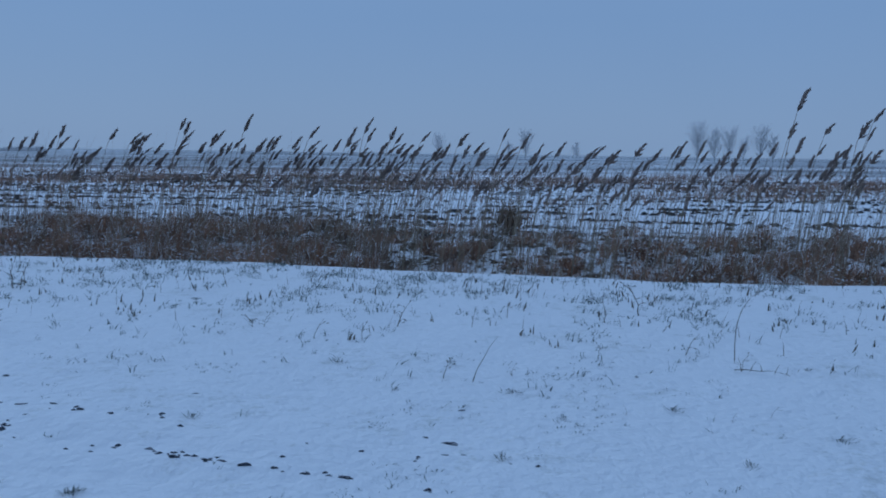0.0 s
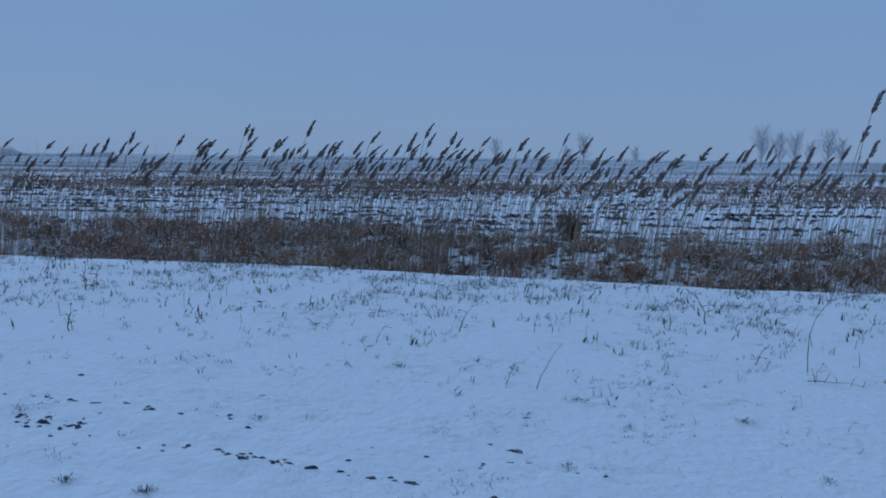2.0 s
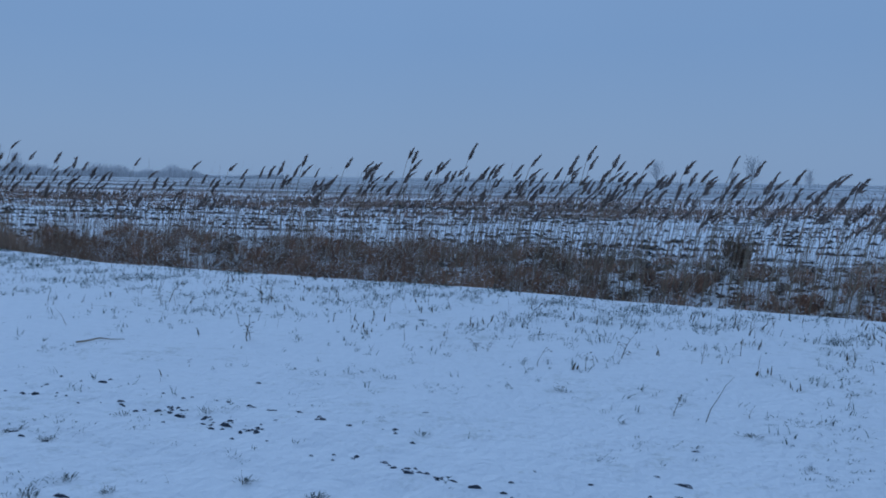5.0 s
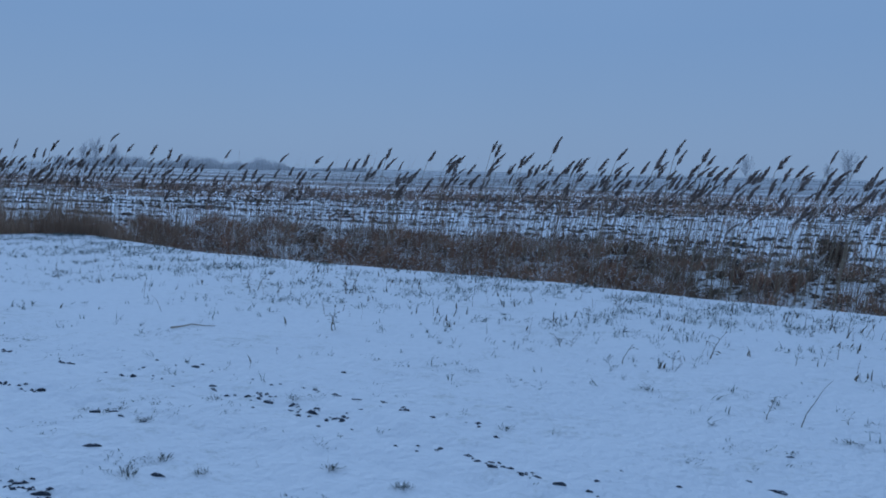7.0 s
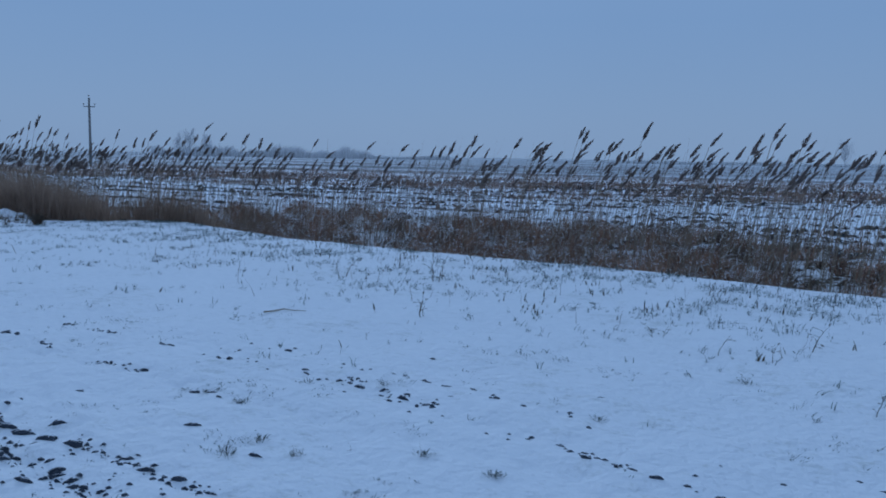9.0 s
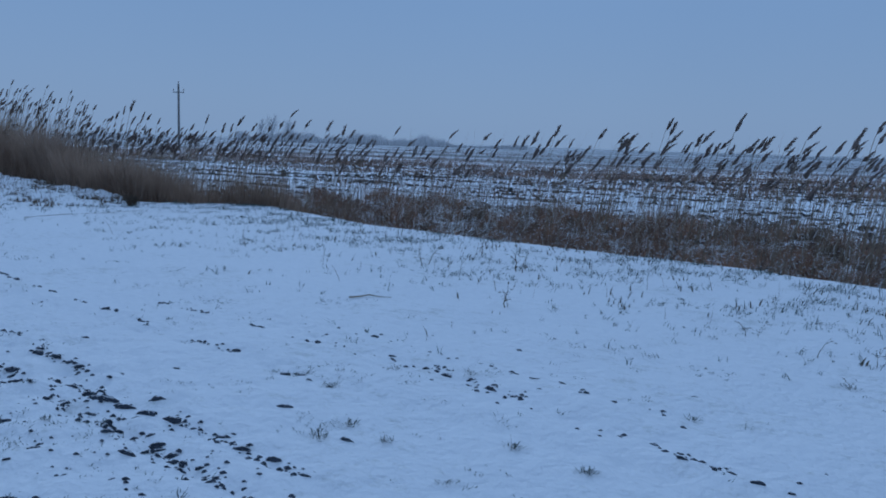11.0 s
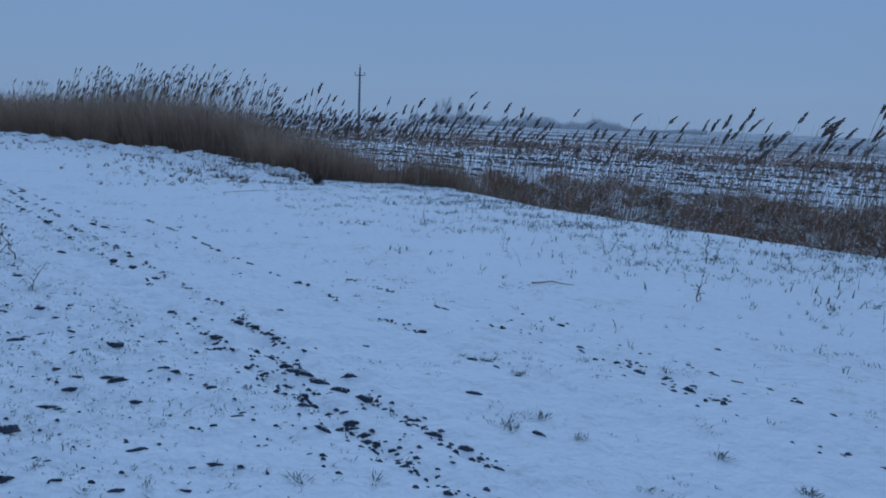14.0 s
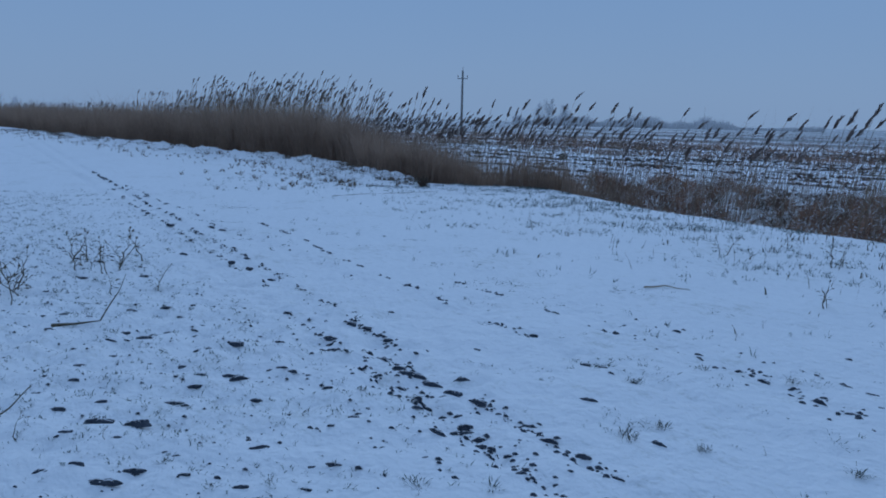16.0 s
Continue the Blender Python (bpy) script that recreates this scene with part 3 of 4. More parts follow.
n = 95000
x = -12.0 - 96 * rng.random(n) ** 1.6
x = x[(rng.random(n) < 0.60 * step(-x, 12.3, 14.5) + 0.40 * step(-x, 15.5, 19.0))]
n = len(x)
y = edge(x) + rng.uniform(0.05, 1, n) * (3.0 + 3.0 * step(-x, 27, 40))
top = 0.80 + 0.48 * step(-x, 13.5, 17) + 0.27 * step(-x, 21, 26) + 0.85 * step(-x, 18, 36) + 0.25 * step(-x, 22, 29) * step(x, -52, -38) + 0.36 * rough(x, y, 2.6, 3, 1)
stuff("reed_thicket", "dense brown thicket of dry reed stalks along the bank", "dry reeds", thicket_mat,
      x, y, ground_z(x, y) - 0.02, top * rng.triangular(0.35, 0.85, 1.2, n), rng.normal(0.16, 0.30, n), rng.normal(-0.04, 0.24, n),
      rng.uniform(0.003, 0.008, n) * (1 + 0.02 * np.hypot(x, y)), rng.uniform(0, math.pi, n))

# low six-pointed lumps
lump = np.array([(1, 0, 0), (0.2, 0.8, 0), (-0.9, 0.3, 0), (-0.3, -0.9, 0), (0.1, 0.05, 0.75), (0, 0, -0.5)])
lf = np.array([(0, 1, 4), (1, 2, 4), (2, 3, 4), (3, 0, 4), (1, 0, 5), (2, 1, 5), (3, 2, 5), (0, 3, 5)])


def lumps(name, label, category, mat, x, y, z, size, long):
    turn = rng.uniform(-0.5, 0.5, len(x))
    lv = np.stack([x[:, None] + size[:, None] * (long * lump[:, 0] * np.cos(turn)[:, None] - lump[:, 1] * np.sin(turn)[:, None]),
                   y[:, None] + size[:, None] * (long * lump[:, 0] * np.sin(turn)[:, None] + lump[:, 1] * np.cos(turn)[:, None]),
                   z[:, None] + size[:, None] * lump[:, 2]], -1).reshape(-1, 3)
    return tagged(mesh_object(name, lv.tolist(), (np.arange(len(x))[:, None, None] * 6 + lf).reshape(-1, 3).tolist(), [mat]), label, category, kind="stuff")


# bits of snow caught on the sedge
n = 21000
x = rng.uniform(-16, 14, n)
d = rng.uniform(1.2, 7.0, n)
keep = rng.random(n) < 0.35 + 0.65 * dense(x)
x, d = x[keep], d[keep]
y = edge(x) + d
lumps("snow_bits", "little bits of snow caught on the ditch sedge", "snow", cap_mat, x, y,
      ground_z(x, y) + rng.uniform(0.05, 0.42, len(x)) * (0.6 + 0.6 * dense(x)) + 0.2 * (1 - step(d, 1.5, 4.5)), rng.triangular(0.004, 0.007, 0.019, len(x)), 1.9)

# dark litter on the ditch floor
n = 9000
x = rng.uniform(-12, 12, n)
d = rng.uniform(1.2, 8.0, n)
keep = rough(x, edge(x) + d, 0.7, 3, 36) + rng.normal(0, 0.25, n) > 0.10
x, d = x[keep], d[keep]
y = edge(x) + d
lumps("ditch_litter", "dark lumps of rotten sedge and soil on the ditch floor", "litter", rank_mat, x, y, ground_z(x, y) + 0.01, rng.triangular(0.012, 0.025, 0.085, len(x)), 1.7)

# bleached leaves among the sedge
n = 15000
x = rng.uniform(-16, 14, n)
d = rng.uniform(1.6, 7.2, n)
keep = rough(x, edge(x) + d, 0.8, 2, 33) + rng.normal(0, 0.3, n) > 0.1
x, d = x[keep], d[keep]
y = edge(x) + d
stuff("bleached_leaves", "pale bleached reed leaves among the ditch sedge", "dry grass", bleached_mat,
      x, y, ground_z(x, y) + rng.uniform(0.0, 0.3, len(x)) * (0.5 + dense(x)), rng.uniform(0.06, 0.26, len(x)), rng.normal(0.2, 0.7, len(x)), rng.normal(0, 0.6, len(x)),
      rng.uniform(0.005, 0.013, len(x)), rng.uniform(0, math.pi, len(x)))

# thin stalks among the reeds
n = 11000
x = rng.uniform(-17, 14, n)
y = edge(x) + rng.uniform(1.0, 7.5, n)
keep = rough(x, 0.4 * y, 1.3, 3, 29) + rng.normal(0, 0.35, n) > 0.05 + 0.18 * step(x, -1, 1)
x, y = x[keep], y[keep]
n = len(x)
stuff("reed_stalks", "thin bare reed stalks standing in the ditch", "dry reeds", stalk_mat,
      x, y, ground_z(x, y) - 0.02, rng.triangular(0.35, 0.7, 2.0, n) * (1 + 0.30 * step(-x, -3, 1)), rng.normal(0.14, 0.12, n), rng.normal(0, 0.06, n),
      rng.uniform(0.002, 0.0048, n), rng.uniform(0, math.pi, n))

# ---- the field: stubble and clods ----
n = 150000
x = rng.uniform(-85, 50, n)
y = np.where(rng.random(n) < 0.10, rng.uniform(17, 36, n), rng.triangular(30, 44, 84, n))
keep = (rough(x * 0.35, y, 7, 3, 4) + rng.normal(0, 0.22, n) > 0.20 - 0.15 * step(-x, -6, 6) + 0.24 * step(-x, 8, 20)) & (y - edge(x) > 6.2)
x, y = x[keep], y[keep]
stuff("field_stubble", "short dry stubble standing in the snowy field", "stubble", stubble_mat,
      x, y, ground_z(x, y) - 0.02, rng.uniform(0.12, 0.55, len(x)), rng.normal(0.1, 0.3, len(x)), rng.normal(0, 0.2, len(x)),
      rng.uniform(0.007, 0.017, len(x)), rng.uniform(0, math.pi, len(x)))

n = 26000
x = rng.uniform(-190, 90, n)
y = rng.uniform(76, 190, n)
keep = rough(x * 0.25, y, 16, 3, 14) + rng.normal(0, 0.3, n) > 0.1
x, y = x[keep], y[keep]
stuff("far_stubble", "thin dry stubble far out on the snowy field", "stubble", stubble_mat,
      x, y, ground_z(x, y) - 0.02, rng.uniform(0.10, 0.42, len(x)), rng.normal(0.1, 0.4, len(x)), rng.normal(0, 0.2, len(x)),
      rng.uniform(0.012, 0.035, len(x)), rng.uniform(0, math.pi, len(x)))

n = 42000
x = rng.uniform(-60, 45, n)
row = np.floor(26 * rng.random(n) ** 1.15)
y = 17.6 + 1.75 * row + 0.35 * np.sin(1.7 * row) + 0.02 * x + rng.normal(0, 0.20, n)
keep = (rough(x * 0.22, y, 2.4, 3, 6) + rng.normal(0, 0.25, n) > 0.17 - 0.31 * step(-x, -2, 5)) & (y - edge(x) > 5.0)
x, y = x[keep], y[keep]
z = ground_z(x, y)
lumps("field_clods", "dark frozen clods of the ploughed field", "clods", soil_mat, x, y, z, rng.triangular(0.03, 0.05, 0.15, len(x)), 1.35)


# ---- the verge: clods, weeds and grass ----
def lump_shape(r, bare):
    """A crumbly low clod, longer than wide, and the thin snow on it; bare: how many of its rings stay free of snow."""
    rings, sides = 6, 16
    v, f = [], []
    stretch = r.uniform(1.5, 2.4)
    seed = r.uniform(0, 50)
    for k in range(rings):
        u = 1.45 * k / (rings - 1)
        for a in range(sides):
            w = 2 * math.pi * a / sides
            q = math.cos(u) ** 0.7 * (1 + 0.7 * noise.noise(Vector((1.6 * math.cos(w) + seed, 1.6 * math.sin(w), 0.8 * u))) + 0.55 * noise.noise(Vector((4.2 * math.cos(w), 4.2 * math.sin(w) + seed, 2 * u))))
            v.append((q * math.cos(w) * stretch, q * math.sin(w) * 0.8,
                      -0.2 + 0.95 * math.sin(u) * (1 + 0.6 * noise.noise(Vector((2.5 * math.cos(w), 2.5 * math.sin(w) + seed, u))))))
        if k:
            o = k * sides
            f += [(o - sides + a, o - sides + (a + 1) % sides, o + (a + 1) % sides, o + a) for a in range(sides)]
    v.append((0, 0, 0.74))
    f += [((rings - 1) * sides + a, (rings - 1) * sides + (a + 1) % sides, len(v) - 1) for a in range(sides)]
    low = bare * sides
    cv = [(p[0] * 0.92, p[1] * 0.8 + 0.07 * bare, p[2] + 0.05) for p in v[low:]]
    cf = [tuple(i - low for i in q) for q in f if min(q) >= low]
    e = len(cv)
    cv += [(p[0] * 0.97, p[1] * 0.85 + 0.08 * bare, p[2] - 0.12) for p in v[low:low + sides]]
    cf += [(e + a, e + (a + 1) % sides, (a + 1) % sides, a) for a in range(sides)]
    return (v, f), (cv, cf)


def soil_clod(r, bare, label):
    body, cap = lump_shape(r, bare)
    ob = tagged(mesh_object("soil_clod", *body, [clod_mat]), label, "clod", "clods on the track")
    part("snow_cap", cap, cap_mat, ob, "thin cap of snow")
    return ob


clod_random = random.Random(21)
bare_clods = [soil_clod(clod_random, 3, "dark frozen soil clod with a little snow on the track, also standing in for shaded dents") for _ in range(8)]
snowed_clods = [soil_clod(clod_random, 1, "soil clod almost covered by snow on the track") for _ in range(4)]
scattered = [(clod_random.uniform(-10.5, -3.1), clod_random.uniform(0.4, 2.9), 0.03 + 0.05 * clod_random.random() ** 2) for _ in range(150)]
placed = set()
# dark clods also draw the shaded dents of the rough part and middle row
# heading of the long side in degrees, how proud the clods stand
for kinds, places, heading, proud in ((bare_clods, CLODS_DENTS_ROUGH, 58, 0.20), (bare_clods, CLODS_TRACK, 20, 0.34), (bare_clods, CLODS_SIDE, 20, 0.28), (bare_clods, CLODS_MIDDLE, -10, 0.31),
                                      (snowed_clods, CLODS_SNOWED, -10, 0.18), (bare_clods, scattered, 58, 0.24)):
    for i, (x, y, long) in enumerate(places):
        long = min(long, 0.15)
        z = float(ground_z(np.array(x), np.array(y))) - 0.004
        m = (pose(x, y, z, clod_random.uniform(-6, 6), clod_random.uniform(-6, 6), heading + clod_random.uniform(-18, 18))
             @ Matrix.Diagonal((long * 0.27, long * clod_random.uniform(0.15, 0.24), min(max(proud * long, 0.010), 0.032), 1)))
        clod = kinds[i % len(kinds)]
        if clod.name in placed:
            copy_thing(clod, m).matrix_basis = m
        else:
            placed.add(clod.name)
            clod.matrix_basis = m

# crumbs of soil along the wheel tracks
cx_, cy_, cs_ = [], [], []
for x0, y0, slope, length, count in ((-2.2, 2.42, -0.19, 3.6, 70), (-3.3, 2.9, -0.22, 3.0, 40), (-2.1, 4.52, -0.2, 2.4, 25), (-3.6, 4.1, -0.10, 8.0, 20),
                                     (0.6, 3.7, -0.25, 3.0, 15), (-6.0, 3.4, -0.15, 12.0, 30), (-1.2, 4.7, -0.22, 3.5, 15)):
    for _ in range(count):
        u = clod_random.random()
        cx_.append(x0 - u * length)
        cy_.append(y0 - slope * u * length * 1.0 + clod_random.gauss(0, 0.07))
        cs_.append(clod_random.uniform(0.005, 0.020))
for _ in range(1100):
    cx_.append(clod_random.uniform(-11, -2.8))
    cy_.append(clod_random.uniform(0.1, 2.9))
    cs_.append(0.004 + 0.013 * clod_random.random() ** 2)
# rows with x0 > -1: fine dark crumbs laid as the shade in footprints
for x0, y0, slope, length, gap in ((-5.6, 3.42, -0.176, 16, 0.55), (-9.5, 4.60, -0.135, 8, 0.7), (-6.3, 3.30, -0.17, 9, 0.7), (-3.5, 4.0, -0.19, 7, 0.6),
                                   (-3.2, 4.75, -0.1, 3.0, 0.6), (0.9, 3.62, -0.26, 2.6, 0.60), (-0.9, 4.65, -0.22, 2.4, 0.34), (1.6, 3.9, -0.2, 2.0, 0.6), (-2.2, 2.4, -0.18, 3.4, 0.28)):
    u = 0.0
    while u < length:
        u += gap * clod_random.uniform(0.5, 1.6)
        run = clod_random.uniform(0.08, 0.32) * (1 + 0.06 * u) * (0.30 if x0 > -1 else 1)
        for _ in range(int(run / 0.022)):
            s = u + clod_random.uniform(0, run)
            cx_.append(x0 - s)
            cy_.append(y0 - slope * s + clod_random.gauss(0, 0.016))
            cs_.append(clod_random.uniform(0.006, 0.017) * (1 + 0.05 * s) * (0.7 if x0 > -1 else 1))
for x0, y0, x1, y1, count in ((-4.42, 2.78, -2.45, 2.45, 130), (-3.65, 2.97, -2.45, 2.76, 70), (-5.6, 3.40, -4.9, 3.27, 40), (-4.9, 3.10, -4.2, 2.97, 45), (-3.1, 4.86, -2.2, 4.56, 40)):
    for _ in range(count):
        u = clod_random.random()
        cx_.append(x0 + (x1 - x0) * u)
        cy_.append(y0 + (y1 - y0) * u + clod_random.gauss(0, 0.025))
        cs_.append(0.005 + 0.015 * clod_random.random() ** 2)
x, y, size = np.array(cx_), np.array(cy_), np.array(cs_)
z = ground_z(x, y)
lumps("crumbs_and_dent_shade", "small dark soil crumbs on the snow, some standing in for shaded footprints", "soil", clod_mat, x, y, z, size, 1.6)


def twig(points, radius):
    return tube(points, [radius * (1 - 0.75 * i / (len(points) - 1)) for i in range(len(points))], 4)


def weed_shape(r):
    """A dry weed of height 1: a crooked stalk, side shoots and shrivelled leaves."""
    lean = r.uniform(-0.35, 0.45)
    pts = [Vector((lean * s * s + r.uniform(-0.03, 0.03), r.uniform(-0.05, 0.05), s)) for s in (0, 0.2, 0.4, 0.6, 0.8, 1.0)]
    shoots, leaves = [], []
    for i in range(r.choice((2, 3, 4, 5))):
        p = pts[r.choice((1, 2, 3, 4))]
        a = r.uniform(0, 6.28)
        q = p + Vector((math.cos(a) * 0.22, math.sin(a) * 0.22, r.uniform(0.05, 0.3))) * r.uniform(0.5, 1.2)
        shoots.append(twig([p, (p + q) / 2 + Vector((0, 0, 0.03)), q], 0.011))
        leaves.append(strip(q, q + Vector((math.cos(a), math.sin(a), r.uniform(-0.5, 0.6))) * 0.16, 0.036, 0.0, (-math.sin(a), math.cos(a), 0.3)))
    leaves.append(strip(pts[-1], pts[-1] + Vector((lean * 0.2, 0, 0.14)), 0.03, 0, (0, 1, 0)))
    return twig(pts, 0.018), shoots, leaves


weed_things = []
weed_random = random.Random(33)
tangle = [(-8.9 + weed_random.gauss(0, 0.45), 2.55 + weed_random.gauss(0, 0.28), weed_random.uniform(0.12, 0.34)) for _ in range(14)]
tangle += [(-8.2 + weed_random.gauss(0, 0.3), 1.45 + weed_random.gauss(0, 0.15), weed_random.uniform(0.2, 0.45)) for _ in range(8)]
for i, (x, y, s) in enumerate(WEEDS_A + WEEDS_B + tangle):
    z = float(ground_z(np.array(x), np.array(y))) - 0.01
    tilt = 32 if i >= len(WEEDS_A + WEEDS_B) else 8
    m = pose(x, y, z, weed_random.uniform(-tilt, tilt), weed_random.uniform(-tilt, tilt), weed_random.uniform(-60, 60)) @ Matrix.Diagonal((s * 1.3, s * 1.3, s, 1))
    if i < 10:
        stalk, shoots, leaves = weed_shape(weed_random)
        ob = tagged(new("dry_weed"), "dry dark weed stalk sticking out of the snow", "weed", "weeds on the verge")
        part("stalk", stalk, weed_mat, ob)
        for one in shoots:
            part("shoot", one, weed_mat, ob)
        for one in leaves:
            part("leaf", one, weed_mat, ob, "shrivelled leaf")
        ob.matrix_basis = m
        weed_things.append(ob)
    else:
        copy_thing(weed_things[i % 10], m).matrix_basis = m


def lying(name, label, category, points, radius, mat):
    v, f = twig([Vector(p) for p in points], radius)
    return tagged(mesh_object(name, v, f, [mat], None, True), label, category)


def on_snow(x, y, up=0.02):
    return (x, y, float(ground_z(np.array(x), np.array(y))) + up)


# a long bent stalk, a twig beside it and sticks on the snow
g = on_snow(2.66, 6.32, -0.02)
lying("bent_stalk", "long dry reed stalk arching out of the snow", "dry stalk",
      [g, (2.66, 6.34, 0.14), (2.68, 6.38, 0.28), (2.73, 6.42, 0.40), (2.81, 6.45, 0.50), (2.90, 6.47, 0.555), (2.97, 6.48, 0.57)], 0.0038, weed_mat)
fallen = tagged(new("fallen_twig"), "crooked dark twig with short side shoots lying on the snow", "twig")
part("stem", twig([Vector(p) for p in (on_snow(2.56, 6.05), on_snow(2.63, 5.98, 0.035), on_snow(2.72, 5.95, 0.02), on_snow(2.79, 5.88, 0.045), on_snow(2.91, 5.86, 0.01))], 0.0036), weed_mat, fallen)
for x, y, rise, lean in ((2.60, 6.01, 0.11, -0.03), (2.65, 5.97, 0.07, 0.05), (2.73, 5.94, 0.06, -0.02), (2.80, 5.88, 0.07, 0.04), (2.88, 5.86, 0.05, 0.02)):
    part("side_shoot", twig([Vector(on_snow(x, y, 0.02)), Vector(on_snow(x + lean * 0.4, y, 0.02 + rise * 0.6)), Vector(on_snow(x + lean, y + 0.01, 0.02 + rise))], 0.0030), weed_mat, fallen)
lying("leaning_stalk", "dry weed stalk leaning low over the snow", "dry stalk",
      [on_snow(0.54, 5.58, -0.01), (0.57, 5.60, 0.10), (0.62, 5.62, 0.18), (0.66, 5.63, 0.26), (0.72, 5.64, 0.33)], 0.0032, weed_mat)
lying("fallen_stick", "bent pale stick lying on the snow", "stick",
      [on_snow(-5.10, 6.42), on_snow(-5.07, 6.53, 0.015), on_snow(-5.02, 6.64, 0.02), on_snow(-4.90, 6.66, 0.015), on_snow(-4.76, 6.67)], 0.011, stem_mat)
branch = tagged(new("fallen_branch"), "dark fallen branch with a raised twig on the snow", "branch")
part("bough", twig([Vector(p) for p in (on_snow(-6.65, 1.47), on_snow(-6.64, 1.62, 0.03), on_snow(-6.60, 1.80, 0.03))], 0.014), weed_mat, branch)
part("twig", twig([Vector(p) for p in (on_snow(-6.60, 1.80, 0.03), (-6.58, 1.86, 0.12), (-6.56, 1.94, 0.24), (-6.56, 1.99, 0.36))], 0.006), weed_mat, branch)
lying("dry_stalk", "thick dry stalk leaning out of the snow", "dry stalk",
      [on_snow(-4.86, 0.74, -0.01), on_snow(-4.90, 0.84, 0.05), on_snow(-4.96, 0.92, 0.09), (-4.98, 0.97, 0.12)], 0.007, weed_mat)

lying("fallen_reed", "long thin reed stem fallen flat on the snow", "dry stalk",
      [on_snow(-14.40, 8.6, 0.01), on_snow(-14.42, 9.4, 0.012), on_snow(-14.40, 10.2, 0.012), on_snow(-14.38, 11.0, 0.012), on_snow(-14.33, 11.8, 0.01)], 0.005, weed_mat)


# thin reed stalks that have lost their plumes and stand over the rest
for x, y, tall in ((-9.85, 14.46, 2.72), (-13.65, 16.35, 2.85), (-9.1, 14.2, 2.3)):
    lying("bare_reed", "tall thin reed stalk without a plume in the ditch", "reed",
          [on_snow(x - 0.12, y, -0.02), on_snow(x - 0.06, y, tall * 0.5), on_snow(x - 0.015, y, tall * 0.85), on_snow(x, y, tall)], 0.007, stem_mat)


def shrub(name, label, x, y, count, tall, spread, r, mat):
    """A low bush of many thin upright shoots."""
    ob = tagged(new(name), label, "shrub")
    ob.matrix_basis = pose(x, y, float(ground_z(np.array(x), np.array(y))) - 0.03)
    wood, tips = [], []
    for _ in range(count):
        a, q = r.uniform(0, 6.28), r.uniform(0.1, 1) ** 0.7 * spread
        h = tall * r.uniform(0.35, 1.08) * (1 - 0.30 * q / spread)
        foot = Vector((math.cos(a) * q * 0.92, math.sin(a) * q * 0.92, 0))
        head = Vector((math.cos(a) * q + 0.1 * h, math.sin(a) * q, h))
        bend = (foot + head) / 2 + Vector((0, 0, 0.12 * h))
        wood.append(twig([foot, bend, head], 0.004))
        for _ in range(6):
            p = foot.lerp(head, r.uniform(0.1, 1))
            tips.append(strip(p, p + Vector((r.uniform(-0.08, 0.14), r.uniform(-0.12, 0.12), r.uniform(0.04, 0.26))), 0.009, 0, (r.uniform(-1, 1), 1, 0)))
    part("stems", join(wood), weed_mat, ob)
    part("foliage", join(tips), mat, ob, "dry brown leaves")


shrub_random = random.Random(77)
shrub("ditch_shrub", "dark bare shrub standing at the field edge", 1.73, 17.9, 190, 0.92, 0.30, shrub_random, thicket_mat)
shrub("bank_tussock", "dark brown tussock hanging over the bank", -15.45, 11.70, 26, 0.13, 0.09, shrub_random, rank_mat)


def tussock_shape(r):
    """A low tuft of bent blades, about 0.1 across."""
    pieces = []
    for _ in range(26):
        a, q = r.uniform(0, 6.28), r.uniform(0, 0.05)
        p = Vector((math.cos(a) * q * 1.3, math.sin(a) * q, -0.01))
        w = a + r.uniform(-0.8, 0.8)
        e = p + Vector((math.cos(w) * r.uniform(0.01, 0.06) + 0.01, math.sin(w) * r.uniform(0.01, 0.05), r.uniform(0.03, 0.085)))
        pieces.append(strip(p, e, 0.0026, 0.012, (-math.sin(w), math.cos(w), 0)))
    return join(pieces)


TUSSOCKS = [(-10.11, 10.68), (-9.78, 10.12), (-8.98, 8.75), (-8.19, 8.82), (-1.88, 3.75), (-1.42, 3.61), (-1.92, 3.13), (-3.26, 4.62), (-3.64, 4.11), (-3.31, 3.99), (-2.78, 3.49), (-2.45, 3.41), (-11.16, 10.20), (-10.32, 11.99), (-3.78, 10.79), (-2.37, 8.77), (-1.87, 3.74), (-1.40, 3.62), (-3.67, 4.02), (-3.31, 3.96), (-2.75, 3.20), (-2.76, 3.50), (-9.90, 10.34), (-10.12, 10.71), (-9.39, 9.30), (-6.10, 9.21), (-4.72, 9.44), (-2.41, 8.81), (-1.49, 7.58), (-5.00, 4.23), (-4.44, 4.20), (-2.74, 4.79), (-0.96, 8.33), (-3.85, 1.26), (-3.36, 1.54), (-3.51, 1.33), (-2.46, 3.38), (-2.82, 3.26), (-2.77, 2.28), (-3.01, 2.06), (-4.18, 2.55), (-3.71, 4.10), (-3.32, 3.95), (-9.17, 2.87), (-9.69, 3.50), (-10.25, 5.45), (-9.41, 6.38), (-9.05, 8.86)] + [(-10.00, 10.58), (-10.17, 2.69), (-9.01, 1.89), (-7.82, 1.80), (-3.84, 4.02), (0.01, 5.41), (0.80, 5.32), (1.80, 5.00), (1.07, 4.80), (0.66, 4.18), (0.46, 5.00), (-1.21, 4.81), (-0.48, 6.15), (3.11, 6.02), (4.42, 7.73), (2.65, 4.52), (1.95, 4.07)]
tussock_things = []
